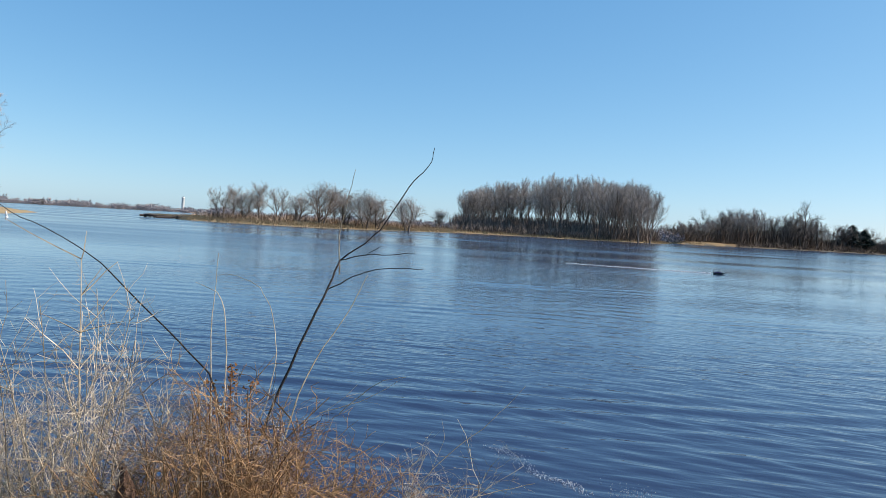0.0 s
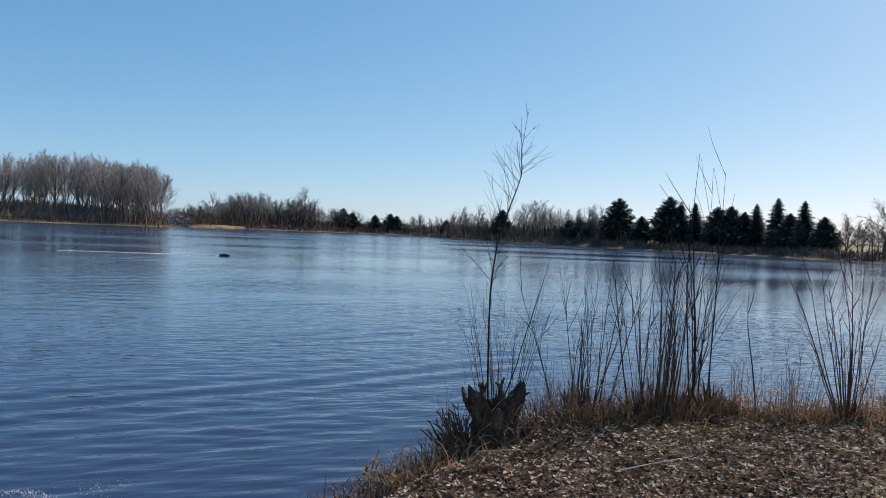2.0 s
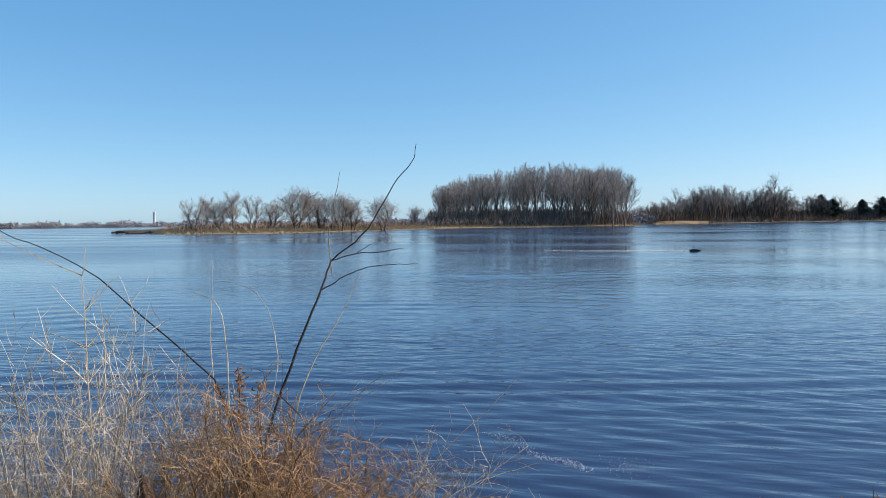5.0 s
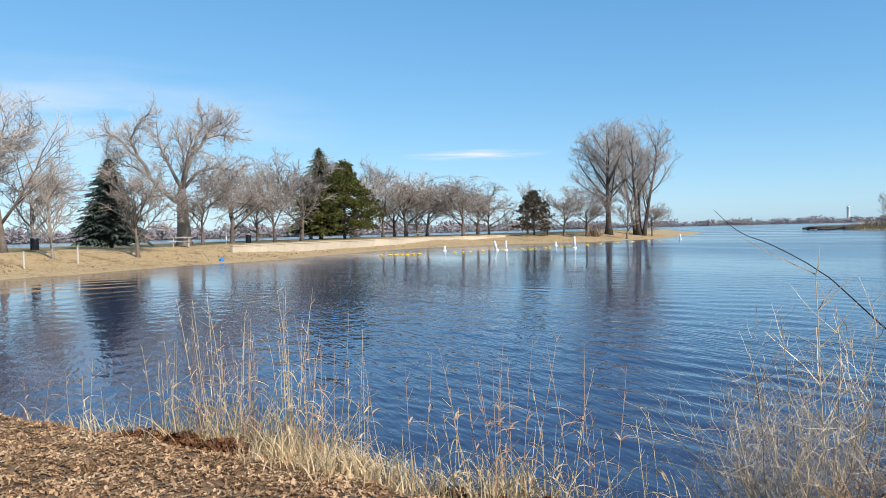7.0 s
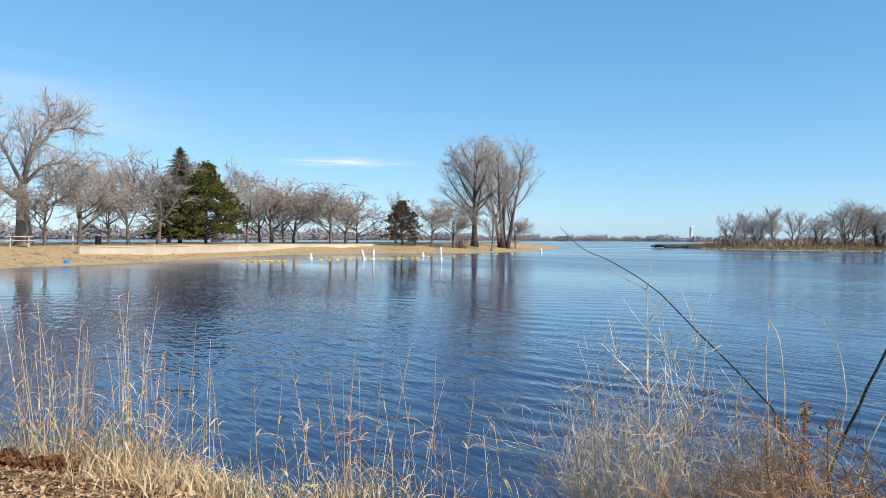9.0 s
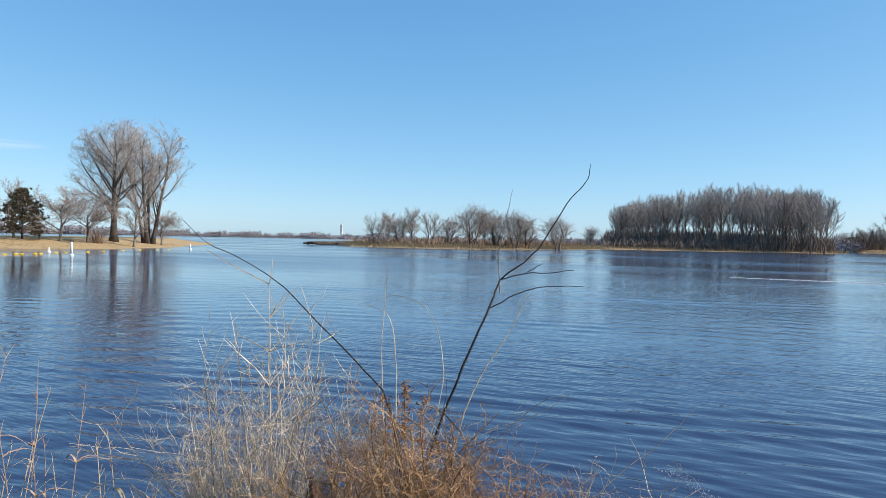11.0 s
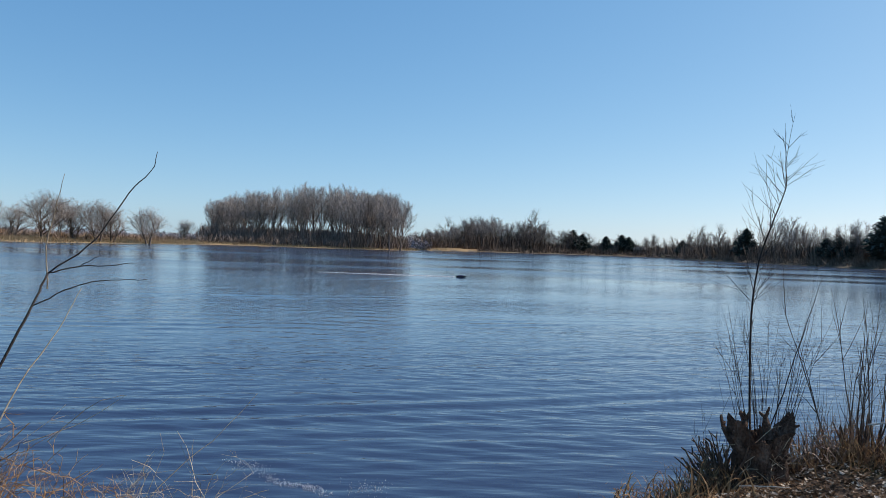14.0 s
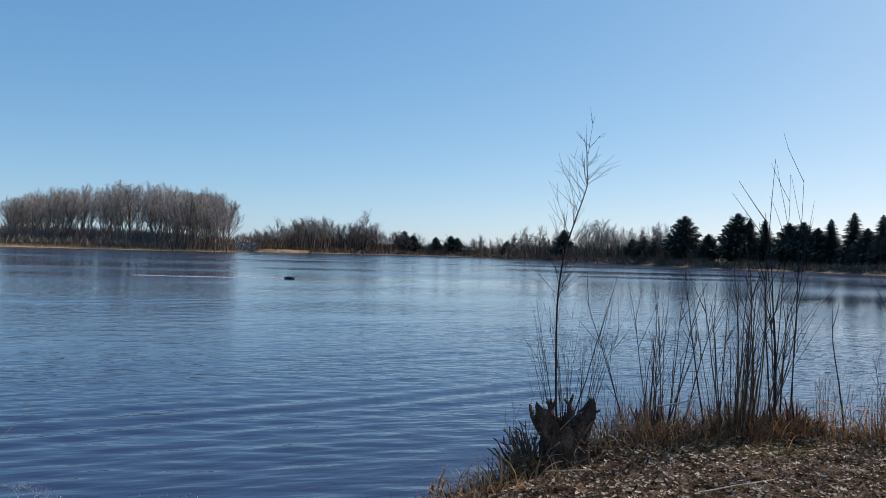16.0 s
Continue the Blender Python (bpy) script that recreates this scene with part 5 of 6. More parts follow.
# long bare branches that lean out over the water
branch = root("leaning_branch", (0, 0, 0), "long black forked bare branch leaning over the water", "branch")
s = Shape()
rng = random.Random(9)


def wavy(points, per=4, amp=0.012):
    """A smooth line through the points, with a slight natural waver."""
    p = [Vector(q) for q in points]
    p = [p[0] * 2 - p[1]] + p + [p[-1] * 2 - p[-2]]
    out = []
    for a, b, c, d in zip(p, p[1:], p[2:], p[3:]):
        for i in range(per):
            t = i / per
            q = 0.5 * (2 * b + (c - a) * t + (2 * a - 5 * b + 4 * c - d) * t * t + (3 * b - a - 3 * c + d) * t ** 3)
            out.append(q + Vector((rng.gauss(0, amp), rng.gauss(0, amp), rng.gauss(0, amp))) * 0.22)
    return out + [Vector(points[-1])]


def rod(shape, points, r0, r1, per=5, amp=0.012, sides=5):
    w = wavy(points, per, amp)
    shape.tube(w, [(r0 + (r1 - r0) * i / (len(w) - 1)) * 0.8 for i in range(len(w))], sides)


rod(s, [(-2.62, 4.6, -0.3), (-2.62, 5.0, 0.5), (-2.45, 5.25, 1.2), (-2.37, 5.4, 1.5), (-2.36, 5.58, 1.71)], 0.014, 0.009)
part("main_stem", s, BLACKTWIG, branch, smooth=True)
for pts, r in (([(-2.36, 5.58, 1.71), (-2.12, 5.75, 1.95), (-1.95, 5.9, 2.3), (-1.82, 5.98, 2.48), (-1.79, 6.0, 2.62)], 0.008),
               ([(-2.37, 5.4, 1.5), (-2.18, 5.55, 1.62), (-2.0, 5.65, 1.67), (-1.75, 5.75, 1.68)], 0.006),
               ([(-2.36, 5.58, 1.71), (-2.2, 5.68, 1.76), (-2.02, 5.75, 1.77), (-1.85, 5.82, 1.79)], 0.006),
               ([(-2.2, 5.68, 1.76), (-2.08, 5.72, 1.83)], 0.004)):
    s = Shape()
    rod(s, pts, r, 0.003)
    part("side_branch", s, BLACKTWIG, branch, smooth=True)
branch = root("leaning_branch", (0, 0, 0), "long thin dark branch arching over the pale weeds", "branch")
s = Shape()
rod(s, [(-2.2, 3.95, 0.3), (-2.42, 4.09, 1.0), (-2.58, 4.05, 1.22), (-2.76, 3.99, 1.4), (-3.0, 3.9, 1.65), (-3.09, 3.87, 1.73), (-3.3, 3.75, 1.88), (-3.45, 3.65, 1.96), (-3.56, 3.57, 2.09)], 0.0075, 0.002, 3, 0.008)
part("main_stem", s, BLACKTWIG, branch, smooth=True)
branch = root("bleached_branch", (0, 0, 0), "thin bleached bare stem with few side twigs", "branch")
s = Shape()
rod(s, [(-2.5, 4.9, 0.2), (-2.4, 5.2, 0.9), (-2.2, 5.4, 1.35), (-2.1, 5.5, 1.62)], 0.008, 0.003)
rod(s, [(-2.36, 5.58, 1.6), (-2.38, 5.6, 1.9), (-2.35, 5.62, 2.1), (-2.3, 5.65, 2.4)], 0.007, 0.002)
rod(s, [(-2.75, 4.6, 0.3), (-2.86, 4.7, 1.2), (-2.85, 4.72, 1.75)], 0.006, 0.002)
rod(s, [(-2.7, 4.6, 0.3), (-2.72, 4.66, 1.0), (-2.8, 4.7, 1.45), (-3.0, 4.7, 1.55)], 0.007, 0.002)
rod(s, [(-2.45, 4.3, 0.3), (-2.3, 4.5, 1.0), (-2.36, 4.6, 1.35), (-2.5, 4.65, 1.55), (-2.72, 4.7, 1.62), (-2.85, 4.7, 1.6)], 0.0042, 0.0015)
rod(s, [(-2.02, 4.9, 0.75), (-1.8, 5.0, 0.95), (-1.62, 5.05, 1.0)], 0.004, 0.0015)
rod(s, [(-2.2, 5.0, 0.7), (-1.9, 5.1, 0.82), (-1.66, 5.15, 0.98)], 0.004, 0.0015)
rod(s, [(-1.5, 4.3, 0.1), (-1.2, 4.6, 0.35), (-0.95, 4.8, 0.42), (-0.72, 4.95, 0.46)], 0.005, 0.002)
rod(s, [(-1.6, 4.3, 0.1), (-1.3, 4.7, 0.55), (-1.02, 5.0, 0.8), (-0.85, 5.2, 1.0)], 0.004, 0.0015)
part("stem", s, WEED, branch)
snag = root("broken_stub", (-2.36, 3.24, 0.34), "short broken rotten stub with a pale split top", "stump")
s = Shape()
s.tube([(0, 0, -0.1), (0.01, 0, 0.2), (0.03, 0.01, 0.42), (0.02, 0, 0.52)], [0.07, 0.055, 0.04, 0.008], 7)
s.tube([(0.05, 0, 0.1), (0.07, 0.01, 0.3), (0.1, 0.0, 0.4)], [0.03, 0.025, 0.008], 5)
part("stub", s, STUMPWOOD, snag)


# the stump with its regrowth on the right-hand bank
def hollow_stump():
    rng = random.Random(55)
    ob = root("tree_stump", (2.9, 5.95, near_z(2.9, 5.95)), "dark rotten vase-shaped stump with ragged horns and clipped stubs", "stump")
    s = Shape()
    sides, rows = 40, 12
    for i in range(rows):
        for j in range(sides):
            a = 2 * math.pi * j / sides
            top = 0.47 + 0.08 * math.cos(2 * a) + 0.04 * math.sin(5 * a + 1) + 0.06 * rng.random()
            f = i / (rows - 1)
            r = (0.125 + 0.06 * (1 - f) ** 3 + 0.125 * f ** 1.5) * (1 + 0.12 * math.sin(3 * a + 2 * f) + 0.08 * math.sin(8 * a + 6 * f) + 0.06 * math.sin(13 * a - 9 * f) + 0.08 * rng.random())
            s.v.append(Vector((math.cos(a) * r * 1.1, math.sin(a) * r * 0.85, -0.1 + (top + 0.10) * f)))
    for i in range(rows - 1):
        for j in range(sides):
            s.f.append((i * sides + j, i * sides + (j + 1) % sides, (i + 1) * sides + (j + 1) % sides, (i + 1) * sides + j))
    base = len(s.v)
    for j in range(sides):
        a = 2 * math.pi * j / sides
        s.v.append(Vector((math.cos(a) * 0.11, math.sin(a) * 0.08, 0.2 + 0.08 * rng.random())))
        s.f.append(((rows - 1) * sides + j, (rows - 1) * sides + (j + 1) % sides, base + (j + 1) % sides, base + j))
    s.f.append(tuple(base + j for j in range(sides)))
    part("body", s, STUMPWOOD, ob)
    stubs, hair = Shape(), Shape()
    for x, y, h, lean in ((-0.24, 0.0, 0.56, -0.06), (-0.14, 0.06, 0.54, -0.02), (0.06, 0.08, 0.46, 0.1), (0.25, 0.0, 0.50, 0.14), (0.17, 0.05, 0.58, 0.06), (0.2, -0.09, 0.44, 0.12), (-0.15, -0.1, 0.46, -0.1), (0.0, -0.12, 0.42, 0.0)):
        horn = Shape()
        pts = limb(rng, Vector((x * 0.75, y, 0.12)), Vector((lean, 0, 1)).normalized(), h - 0.12, 6, 0.16, 0)
        horn.tube(pts, [0.085, 0.075, 0.07, 0.055, 0.055, 0.042, 0.022], 8)
        part("horn", horn, STUMPWOOD, ob, smooth=True)
        for _ in range(16):
            q = pts[rng.randint(1, 6)]
            d = bent(rng, Vector((lean, 0, 1)).normalized(), rng.uniform(15, 80))
            n = rng.uniform(0.05, 0.12)
            stubs.tube([q, q + d * n * 0.6, q + d * n], [0.017, 0.014, 0.009], 5)
    for _ in range(90):
        a = rng.uniform(0, 2 * math.pi)
        q = Vector((math.cos(a) * 0.19, math.sin(a) * 0.16, rng.uniform(0.02, 0.34)))
        d = Vector((math.cos(a), math.sin(a), rng.uniform(0.1, 1.6))).normalized()
        n = rng.uniform(0.03, 0.09)
        stubs.tube([q - d * 0.02, q + d * n], [0.014, 0.008], 5)
    for _ in range(60):
        a = rng.uniform(0, 2 * math.pi)
        q = Vector((math.cos(a) * 0.2, math.sin(a) * 0.17, rng.uniform(0.1, 0.42)))
        hair.tube(limb(rng, q, bent(rng, Vector((math.cos(a), math.sin(a), 0.3)).normalized(), rng.uniform(20, 90)), rng.uniform(0.1, 0.3), 4, 0.25, -0.05), [0.003, 0.003, 0.0025, 0.002, 0.0015], 3, False)
    part("stub_mass", stubs, STUMPWOOD, ob, "short clipped stubs", kind="stuff")
    part("root_hair", hair, WEED, ob, "thin grey tangled rootlets", kind="stuff")
    ob.scale = (0.86, 0.85, 1.02)
    return ob


hollow_stump()
rng = random.Random(91)
edge = [(1.35 + 0.1 * i, float(np.interp(1.35 + 0.1 * i, [0.7, 1.55, 2.4, 3.4], [4.7, 5.35, 6.05, 6.6])) - 0.12) for i in range(15)]
for i, (x, y) in enumerate(edge):
    tussock(820 + 2 * i, x + rng.gauss(0, 0.05), y + rng.gauss(0, 0.07), 70, rng.uniform(0.18, 0.30), "brown matted dead grass hanging over the bank edge", 0, 0, VINE if i % 3 == 0 else SHOOTHAIR, 1.3, 1.3)


def shoot_cluster(seed, x, y, label, count, tall, wide, mat, r=0.0055, lean=(0, 0), stub=True, twigs=3, name="willow_shoots", z=None, fan=1.0):
    rng = random.Random(seed)
    ob = root(name, (x, y, near_z(x, y) if z is None else z), label, "shoots", "leafless shoots along the near bank")
    for _ in range(count):
        s, side = Shape(), []
        a, q = rng.uniform(0, 2 * math.pi), rng.random() ** 0.7
        p = Vector((math.cos(a) * wide * q * 0.6, math.sin(a) * wide * q * 0.35, -0.06))
        d = Vector((math.cos(a) * 0.20 * q * fan + lean[0], math.sin(a) * 0.16 * q * fan + lean[1], 1)).normalized()
        n = tall * rng.uniform(0.45, 1.02)
        pts = limb(rng, p, d, n, 7, 0.042, 0.006)
        k = rng.uniform(0.6, 1.25) * r
        s.tube(pts, [k * (1 - 0.8 * i / 7) for i in range(8)], 4, False)
        for _ in range(twigs):
            i = rng.randint(2, 6)
            q2 = pts[i].lerp(pts[i + 1], rng.random())
            dd = bent(rng, (pts[i + 1] - pts[i]).normalized(), rng.uniform(14, 34))
            t = Shape()
            t.tube(limb(rng, q2, dd, n * rng.uniform(0.12, 0.3), 3, 0.04, 0.03), [k * 0.42, k * 0.36, k * 0.28, k * 0.16], 3, False)
            side.append(t)
        stem = part("shoot", s, mat, ob)
        for t in side:
            part("twig", t, mat, stem)
    if stub:
        s = Shape()
        for _ in range(int(18 + wide * 46)):
            p = Vector((rng.gauss(0, wide * 0.34), rng.gauss(0, wide * 0.2), -0.08))
            s.tube([p, p + Vector((rng.gauss(0, 0.04), rng.gauss(0, 0.04), rng.uniform(0.06, 0.26)))], [0.016, 0.008], 5)
        part("stub_mass", s, STUMPWOOD, ob, "dark clipped stubs at the foot", kind="stuff")
    return ob


def root_mound(seed, x, y, wide, tall, label):
    """Matted dead stalks and dark stubs heaped round the foot of a clump of shoots."""
    rng = random.Random(seed)
    ob = root("root_mound", (x, y, near_z(x, y)), label, "undergrowth", "dark mounds at the feet of the shoots")
    core, hair, pale = Shape(), Shape(), Shape()
    for _ in range(70):
        a, q = rng.uniform(0, 2 * math.pi), rng.random() ** 0.6
        p = Vector((math.cos(a) * wide * q, math.sin(a) * wide * 0.6 * q, -0.08))
        d = Vector((rng.gauss(0, 0.3) + math.cos(a) * 0.3 * q, rng.gauss(0, 0.3), 1)).normalized()
        n = tall * rng.uniform(0.45, 1.0) * (1.1 - 0.55 * q)
        core.tube(limb(rng, p, d, n, 3, 0.12, 0), [0.016, 0.014, 0.011, 0.005], 5)
    blades(hair, rng, 0, 0, 0.02, int(240 * wide / 0.3), tall * 0.95, 1.0, 0.007, 1.3, wide * 0.5)
    blades(pale, rng, 0, 0, 0.02, int(70 * wide / 0.3), tall * 1.05, 0.9, 0.006, 1.1, wide * 0.5)
    part("stub_mass", core, STUMPWOOD, ob, "dark broken stubs", kind="stuff")
    part("grass_mass", hair, SHOOTHAIR, ob, "matted brown dead grass", kind="stuff")
    part("straw_mass", pale, VINE, ob, "tan dead straw", kind="stuff")
    return ob


root_mound(460, 2.55, 5.8, 0.3, 0.36, "spreading mound of dark stubs and brown matted grass over the water")
root_mound(461, 4.12, 6.5, 0.44, 0.5, "dark mound of matted grass and stubs under willow shoots")
root_mound(462, 4.98, 6.4, 0.46, 0.5, "dark brown mound at the foot of the tallest willow sheaf")
root_mound(463, 5.45, 6.28, 0.26, 0.46, "small dark mound of stubs beside the willow sheaf")
root_mound(464, 6.85, 5.78, 0.16, 0.26, "dark root collar below a fan of shoots")
root_mound(465, 8.0, 5.75, 0.6, 0.34, "tawny matted grass under a leafy shrub")
root_mound(466, 3.5, 6.3, 0.3, 0.26, "low brown mat of dead grass between stump and shoots")
shoot_cluster(401, 2.6, 6.0, "clump of dark clipped stubs and thin suckers beside a stump", 10, 0.85, 0.26, SHOOT, 0.0032)
clump = root("clipped_clump", (2.66, 5.98, near_z(2.66, 5.98) + 0.08), "spiky clump of dark clipped shoots overhanging the water", "shoots")
clump.scale = (0.64, 0.75, 1.05)
rng = random.Random(47)
for _ in range(100):
    s = Shape()
    a, q = rng.uniform(0, 2 * math.pi), rng.random() ** 0.6
    d = Vector((math.cos(a) * 0.5 * q - 0.42, math.sin(a) * 0.4 * q, 1)).normalized()
    pts = limb(rng, Vector((math.cos(a) * 0.15 * q, math.sin(a) * 0.1 * q, -0.08)), d, rng.uniform(0.18, 0.54), 4, 0.24, 0)
    k = rng.uniform(0.7, 1.2)
    s.tube(pts, [0.013 * k, 0.012 * k, 0.010 * k, 0.011 * k, 0.006 * k], 5)
    for _ in range(3):
        p = pts[rng.randint(2, 4)]
        s.tube([p, p + bent(rng, d, rng.uniform(20, 60)) * rng.uniform(0.03, 0.07)], [0.009 * k, 0.005 * k], 4)
    part("clipped_shoot", s, CLIPPED, clump)
shoot_cluster(402, 2.95, 6.02, "thin bare suckers sprouting from a rotten stump", 34, 1.25, 0.3, SHOOT, 0.0034, stub=False, z=0.5, fan=1.5)
shoot_cluster(403, 4.15, 6.58, "sheaf of thin bare willow shoots on the bank", 20, 1.75, 0.45, SHOOT, 0.0074, twigs=4, fan=1.4)
shoot_cluster(404, 5.0, 6.42, "dense sheaf of tall bare willow shoots at the water", 34, 1.95, 0.6, SHOOT, 0.0080, twigs=4, fan=1.25, lean=(0.06, 0))
shoot_cluster(405, 5.3, 6.3, "few very tall dark willow shoots above the sheaf", 8, 2.95, 0.3, BLACKTWIG, 0.009, twigs=5, stub=False, fan=0.12)
shoot_cluster(411, 5.0, 6.38, "fine tan stalks among the dark willow shoots", 60, 1.05, 0.6, REDSTEM, 0.003, stub=False, twigs=2, fan=0.9)
shoot_cluster(412, 4.1, 6.5, "fine brown stalks at the foot of a willow sheaf", 34, 0.9, 0.5, REDSTEM, 0.003, stub=False, twigs=2)
shoot_cluster(413, 6.1, 6.0, "thin tan dead stalks along the bank edge", 40, 0.7, 1.2, VINE, 0.0028, stub=False, twigs=2)
shoot_cluster(406, 5.92, 6.05, "single dark bare sapling on the bank edge", 1, 2.0, 0.02, BLACKTWIG, 0.011, twigs=1, stub=False, name="sapling")
shoot_cluster(407, 6.25, 5.95, "few short bare twigs along the bank", 9, 1.0, 0.5, SHOOT, 0.0036, stub=False)
shoot_cluster(408, 6.85, 5.78, "fan of bare shoots rising from one root on the bank", 16, 1.75, 0.16, SHOOT, 0.0085, twigs=4, fan=1.9)
shoot_cluster(409, 8.1, 5.7, "thin bare shoots beside a leafy shrub", 14, 1.5, 0.4, SHOOT, 0.0045, twigs=4)
shoot_cluster(410, 3.45, 6.35, "sparse thin twigs between stump and shoots", 8, 1.0, 0.4, SHOOT, 0.003, stub=False)
tree = root("sapling", (0, 0, 0), "slender crooked bare sapling growing out of a stump", "sapling")
s = Shape()
rng = random.Random(12)
spine = [(2.9, 6.08, 0.45), (2.93, 6.19, 0.8), (2.92, 6.2, 1.5), (2.96, 6.18, 1.95), (3.05, 6.14, 2.3), (3.12, 6.1, 2.56), (3.11, 6.1, 2.75), (3.13, 6.09, 2.93)]
rod(s, spine, 0.0145, 0.002, 3, 0.006)
part("trunk", s, BLACKTWIG, tree, smooth=True)
t = Shape()
for i in range(46):
    f = 0.3 + 0.68 * rng.random()
    k = min(int(f * 7), 6)
    q = Vector(spine[k]).lerp(Vector(spine[k + 1]), f * 7 - k)
    d = bent(rng, (Vector(spine[k + 1]) - Vector(spine[k])).normalized(), rng.uniform(18, 62))
    n = rng.uniform(0.2, 0.62) * (1.2 - 0.75 * f)
    pts = limb(rng, q, d, n, 4, 0.06, 0.05)
    t.tube(pts, [0.0024, 0.0021, 0.0018, 0.0014, 0.0008], 3, False)
    for _ in range(2):
        j = rng.randint(1, 3)
        t.tube(limb(rng, pts[j], bent(rng, d, rng.uniform(15, 35)), n * 0.5, 2, 0.06, 0.04), [0.0014, 0.0012, 0.0008], 3, False)
part("twig_mass", t, BLACKTWIG, tree, kind="stuff")
s = Shape()
rod(s, [(3.02, 6.1, 0.5), (3.2, 6.12, 1.0), (3.36, 6.15, 1.45), (3.52, 6.2, 1.85)], 0.008, 0.002)
part("side_stem", s, BLACKTWIG, tree, smooth=True)

# dry grass and matted straw along the right-hand bank
mat_spots = [(2.0 + 0.22 * i, float(np.interp(2.0 + 0.22 * i, [1.5, 2.4, 3.4, 4.6, 6.5, 8.5], [5.0, 5.75, 6.25, 6.45, 5.9, 5.1]))) for i in range(30)]
rng = random.Random(43)
for i, (x, y) in enumerate(mat_spots):
    tussock(500 + 2 * i, x + rng.gauss(0, 0.06), y + rng.gauss(0, 0.12), rng.randint(60, 100), rng.uniform(0.28, 0.46), "matted dead grass at the foot of the bank shoots", 0, 0, VINE if i % 3 == 0 else SHOOTHAIR, 0.9, 0.9)
for i, (x, y) in enumerate(((5.75, 6.1), (6.2, 5.9), (6.9, 5.6), (7.4, 5.3), (3.75, 6.5), (3.3, 6.35))):
    tussock(581 + 2 * i, x, y, 60, 0.42, "thin tan dry grass on the bank edge", 12, 0.6, VINE, 0.5, 0.5)


def leafy_shrub():
    x, y = 8.9, 5.55
    ob = stem_bush("leafy_shrub", (x, y, near_z(x, y)), 611, "sprawling shrub with broad green and withered tan leaves", 40, 1.5, 1.5, SHOOT, 0.5, 0.0045, 0.1, 7)
    rng = random.Random(612)
    for name, mat, label, count in (("leaf_mass", GREENLEAF, "broad green leaves", 240), ("dead_leaf_mass", LEAF_GREY, "withered brown leaves", 330)):
        s = Shape()
        for _ in range(count):
            a, q = rng.uniform(0, 2 * math.pi), rng.random() ** 0.5
            p = Vector((math.cos(a) * 1.0 * q - 0.15, math.sin(a) * 0.7 * q, 0.22 + rng.random() * (1.25 - 0.6 * q)))
            d = Vector((rng.gauss(0, 1), rng.gauss(0, 1), rng.gauss(-0.3, 0.5))).normalized() * rng.uniform(0.05, 0.09)
            o, up = d.orthogonal().normalized() * d.length * 0.42, d.cross(d.orthogonal()).normalized() * d.length * 0.12
            b = len(s.v)
            s.v += [p, p + d * 0.32 + o + up, p + d * 0.7 + o * 0.75 + up, p + d, p + d * 0.7 - o * 0.75 + up, p + d * 0.32 - o + up, p + d * 0.45]
            s.f += [(b + 6, b + k, b + (k + 1) % 6) for k in range(6)]
        part(name, s, mat, ob, label, kind="stuff")
    return ob


leafy_shrub()


# ---------------------------------------------------------------- leaf litter, sticks and small finds
def litter(name, mat, label, seed, count, area, size, tilt=22):
    """Curled dead leaves: each a folded, lobed blade lying on the ground."""
    rng = random.Random(seed)
    s = Shape()
    made = 0
    spots = [at(rng.uniform(area[0], area[1]), math.sqrt(rng.uniform(area[2] ** 2, area[3] ** 2))) for _ in range(count)]
    xs, ys = np.array([p.x for p in spots]), np.array([p.y for p in spots])
    zs, ks = lay(xs, ys)
    for x, y, z, k in zip(xs, ys, zs, ks):
        if k not in (1, 6, 7) or z < 0.06 or (k == 6 and rng.random() < 0.5) or math.hypot(x, y - 0.4) < 0.6:
            continue
        n = size * rng.uniform(0.6, 1.35)
        m = pose(x, y, z + rng.uniform(0.003, 0.022), rng.gauss(0, tilt), rng.gauss(0, tilt), rng.uniform(0, 360))
        c, w = rng.uniform(-0.1, 0.34), rng.uniform(0.16, 0.42)
        b = len(s.v)
        for p in ((-0.5, 0, rng.uniform(-0.05, 0.2)), (-0.28, w, c), (0.0, w * 0.5, c * 0.4), (0.2, w * 0.95, c), (0.55, 0.05, rng.uniform(-0.1, 0.4)), (0.16, -w * 0.85, c * 0.9), (-0.05, -w * 0.5, c * 0.4), (-0.3, -w, c), (0, 0, 0.0)):
            s.v.append(m @ (Vector(p) * n))
        for i in range(8):
            s.f.append((b + 8, b + (i + 1) % 8, b + i))
        made += 1
    return single(name, s, mat, label, "leaves", kind="stuff")


litter("leaf_litter", LEAF, "thick brown litter of dead leaves on the sunlit bank", 701, 54000, (48, 104, 3.4, 10.5), 0.042)
# the back-lit side gets the leaf colour with shade mixed in
litter("leaf_litter", LEAF_GREY, "weathered dead leaves on the damp bank, back-lit shade in their colour", 702, 52000, (-64, -8, 3.4, 11.5), 0.041)
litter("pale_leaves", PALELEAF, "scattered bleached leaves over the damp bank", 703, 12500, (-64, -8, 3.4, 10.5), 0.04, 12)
litter("loose_leaves", LEAF, "thin scatter of dead leaves on the trodden bank", 704, 5000, (-10, 120, 0.7, 5.0), 0.05)
litter("loose_leaves", LEAF_GREY, "thin scatter of weathered leaves on the damp bank, back-lit shade in their colour", 705, 5000, (-110, 20, 0.7, 6.0), 0.05)
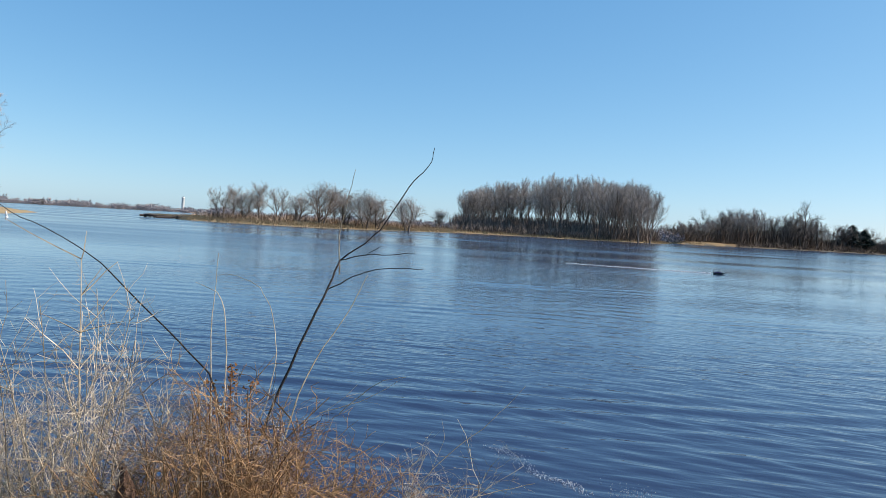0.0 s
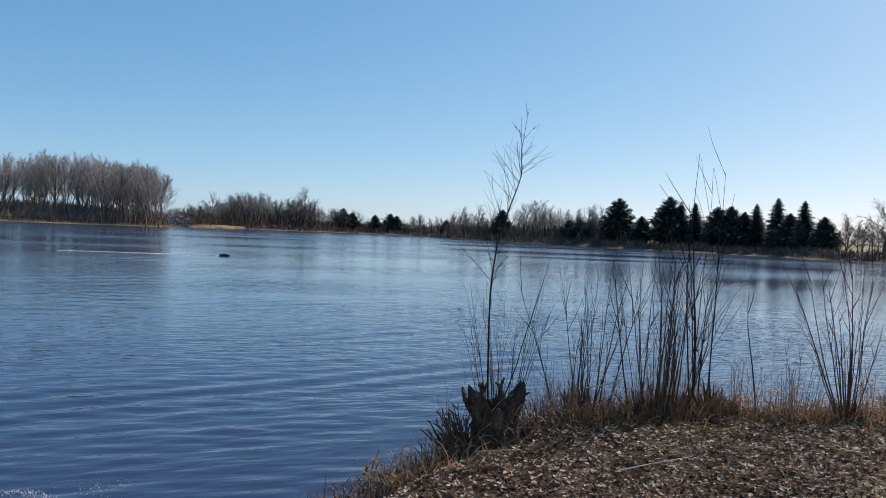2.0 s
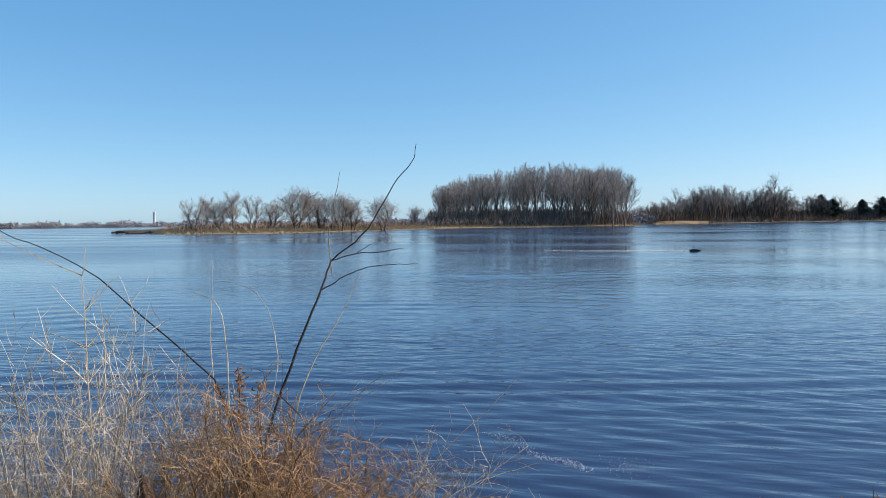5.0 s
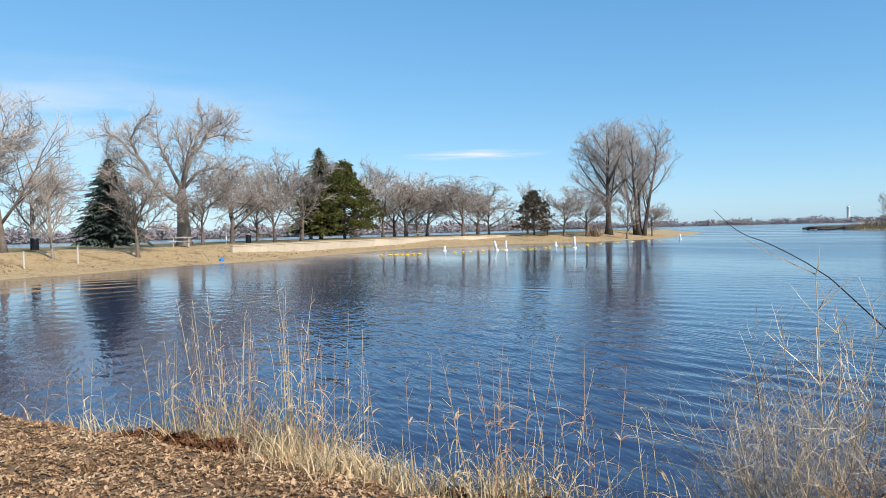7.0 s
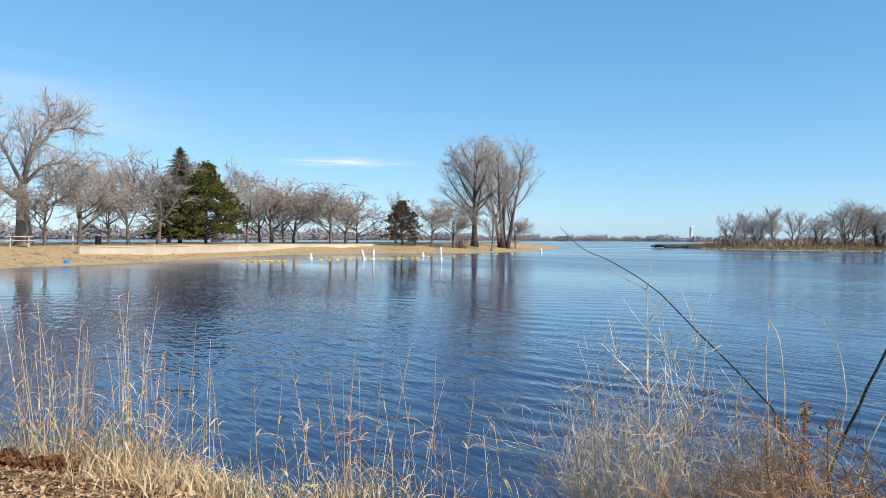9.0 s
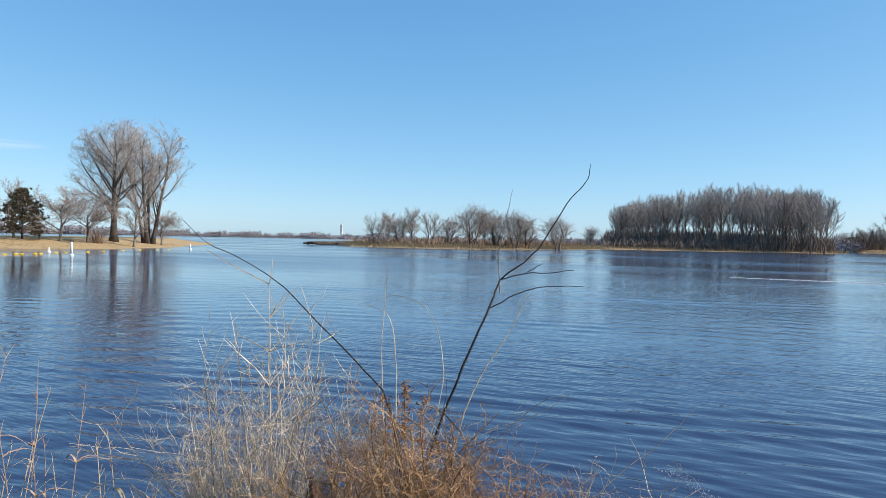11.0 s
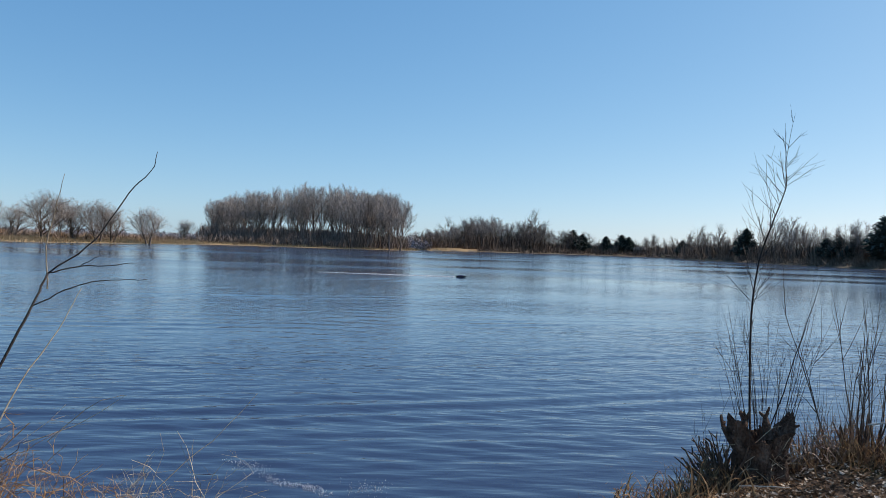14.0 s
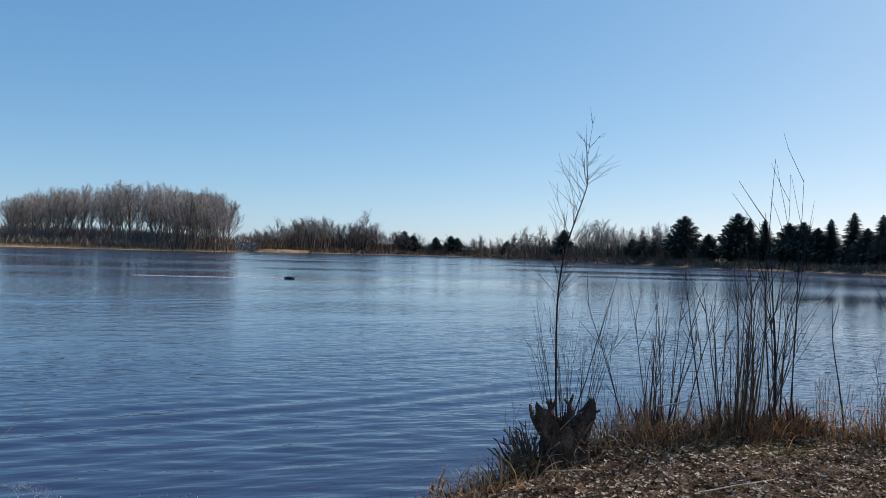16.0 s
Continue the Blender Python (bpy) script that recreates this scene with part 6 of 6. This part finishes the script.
for k, (x, y, wide, count) in enumerate(((-4.86, 2.46, 0.16, 150), (-4.2, 2.78, 0.14, 110), (-7.05, 0.92, 0.3, 260), (-3.7, 3.05, 0.14, 90), (-7.6, 0.62, 0.34, 260), (-6.6, 1.2, 0.28, 200), (-4.5, 2.62, 0.26, 240))):
    s, rng = Shape(), random.Random(760 + k)
    for _ in range(count):
        q = Vector((rng.gauss(0, wide * 0.6), rng.gauss(0, wide * 0.4), 0))
        q.z = max(0.0, 0.14 * (1 - (q.length / wide / 1.3) ** 2)) * rng.random() + 0.02
        m = pose(q.x, q.y, q.z, rng.gauss(0, 45), rng.gauss(0, 45), rng.uniform(0, 360))
        n, w, c = rng.uniform(0.05, 0.1), rng.uniform(0.25, 0.5), rng.uniform(0.1, 0.5)
        b = len(s.v)
        for p in ((-0.5, 0, 0.1), (-0.28, w, c), (0.0, w * 0.5, c * 0.4), (0.2, w * 0.95, c), (0.55, 0.05, 0.25), (0.16, -w * 0.85, c), (-0.05, -w * 0.5, c * 0.4), (-0.3, -w, c), (0, 0, 0.0)):
            s.v.append(m @ (Vector(p) * n))
        s.f += [(b + 8, b + (i + 1) % 8, b + i) for i in range(8)]
    heap = single("leaf_heap", s, RUSTHEAP, "heap of large curled red-brown leaves against the grass", "leaves", "leaf heaps on the near bank", kind="stuff")
    heap.matrix_basis = pose(x, y, near_z(x, y))
for seed, mat, pts, r in ((1, GREYWOOD, [(4.0, 6.28, 0.62), (4.25, 6.25, 0.66), (4.42, 6.22, 0.72)], 0.010), (2, GREYWOOD, [(4.28, 6.22, 0.68), (4.22, 6.18, 0.55)], 0.008), (3, GREYWOOD, [(3.3, 4.75, 0.38), (3.75, 4.82, 0.39), (4.1, 4.9, 0.38)], 0.006),
                          (4, GREYWOOD, [(2.55, 5.55, 0.33), (2.75, 5.45, 0.36), (2.9, 5.5, 0.34)], 0.007), (5, STUMPWOOD, [(1.2, 5.6, 0.02), (1.5, 5.5, 0.06), (1.75, 5.42, 0.1)], 0.008), (6, GREYWOOD, [(-3.9, 3.0, 0.4), (-3.7, 3.15, 0.62), (-3.4, 3.2, 0.66), (-3.25, 3.25, 0.5)], 0.005)):
    rng = random.Random(seed)
    s = Shape()
    rod(s, pts, r, r * 0.5, 4, 0.01)
    single("stick", s, mat, "dry fallen stick lying on the bank", "stick")
s = Shape()
rng = random.Random(31)
for i in range(9):
    for j in range(4):
        f, g = i / 8, j / 3
        s.v.append(Vector((0.34 * f - 0.17, (0.05 + 0.05 * math.sin(f * 3.1)) * (g - 0.5), 0.03 + 0.03 * math.sin(f * 5 + g) + 0.02 * (g - 0.5) ** 2)))
for i in range(8):
    for j in range(3):
        s.f.append((i * 4 + j, (i + 1) * 4 + j, (i + 1) * 4 + j + 1, i * 4 + j + 1))
scrap = single("plastic_scrap", s, WHITE, "crumpled white scrap lying on the leaves", "litter")
scrap.matrix_basis = pose(2.36, 4.42, near_z(2.36, 4.42) + 0.015, 0, 0, 12) @ Matrix.Scale(0.8, 4)
mod = scrap.modifiers.new("thick", "SOLIDIFY")
mod.thickness = 0.006


# ---------------------------------------------------------------- on the water
def model_boat():
    ob = root("model_boat", (4.4, 47.9, 0.0), "small black radio-controlled racing boat at speed on the lake", "model boat")
    for y in (-0.11, 0.11):
        s = Shape()
        prof = [(-0.4, 0.055, 0.0, 0.09), (-0.1, 0.06, -0.01, 0.11), (0.2, 0.05, 0.0, 0.11), (0.38, 0.03, 0.03, 0.09), (0.48, 0.006, 0.06, 0.075)]
        for x, w, lo, hi in prof:
            s.v += [Vector((x, y - w, hi)), Vector((x, y - w, lo + 0.03)), Vector((x, y, lo - 0.02)), Vector((x, y + w, lo + 0.03)), Vector((x, y + w, hi))]
        for i in range(4):
            for j in range(5):
                k = (j + 1) % 5
                s.f.append((i * 5 + j, i * 5 + k, (i + 1) * 5 + k, (i + 1) * 5 + j))
        s.f += [(0, 1, 2, 3, 4), (24, 23, 22, 21, 20)]
        part("hull", s, BLACK, ob)
    s = Shape()
    s.box((-0.38, -0.12, 0.075), (0.22, 0.12, 0.125))
    part("deck", s, BLACK, ob)
    s = Shape()
    for x, w, h in ((-0.32, 0.07, 0.16), (-0.1, 0.085, 0.21), (0.12, 0.075, 0.19), (0.26, 0.03, 0.13)):
        s.v += [Vector((x, -w, 0.12)), Vector((x, -w * 0.6, h)), Vector((x, w * 0.6, h)), Vector((x, w, 0.12))]
    for i in range(3):
        for j in range(4):
            k = (j + 1) % 4
            s.f.append((i * 4 + j, i * 4 + k, (i + 1) * 4 + k, (i + 1) * 4 + j))
    s.f += [(0, 1, 2, 3), (15, 14, 13, 12)]
    part("canopy", s, PURPLE, ob, "violet canopy")
    s = Shape()
    s.box((-0.42, -0.16, 0.2), (-0.36, 0.16, 0.215))
    s.box((-0.41, -0.15, 0.1), (-0.37, -0.14, 0.2))
    s.box((-0.41, 0.14, 0.1), (-0.37, 0.15, 0.2))
    part("wing", s, BLACK, ob)
    ob.matrix_basis = pose(4.4, 47.9, 0.0, 0, -3, -8) @ Matrix.Scale(0.74, 4)
    return ob


model_boat()
rng = random.Random(71)
s = Shape()
for _ in range(480):
    f = rng.random() ** 1.2
    x = 3.95 - 9.0 * f
    y = 48.0 + 1.2 * f + rng.gauss(0, 0.06 + 0.28 * f)
    h = (0.01 + 0.06 * rng.random()) * (1 - f) ** 1.5 + 0.006
    w = rng.uniform(0.015, 0.06)
    s.lathe([(w, -0.01), (w * 0.8, h * 0.6), (w * 0.2, h)], 5, Matrix.Translation((x, y, 0)))
single("boat_wake", s, FOAM, "streak of white wake foam behind a model boat", "foam", kind="stuff")
s = Shape()
for _ in range(480):
    if rng.random() < 0.8:
        f = rng.random()
        x, y = -1.4 + 0.95 * f + rng.gauss(0, 0.035 + 0.03 * (1 - f)), 7.05 - 0.9 * f + 0.08 * math.sin(9 * f) + rng.gauss(0, 0.03)
        r = rng.uniform(0.0012, 0.0038) * (0.6 + 0.8 * f)
    else:
        x, y, r = rng.gauss(-0.15, 0.1), rng.gauss(6.35, 0.12), rng.uniform(0.0012, 0.003)
    s.lathe([(r, 0.0), (r * 0.9, 0.004), (r * 0.3, 0.008)], 6, pose(x, y, 0.004, 0, 0, rng.uniform(0, 90)) @ Matrix.Diagonal((1.0, rng.uniform(0.4, 1.0), 1, 1)))
single("foam_patch", s, FOAM, "thin curving line of foam bubbles on the water", "foam", kind="stuff")
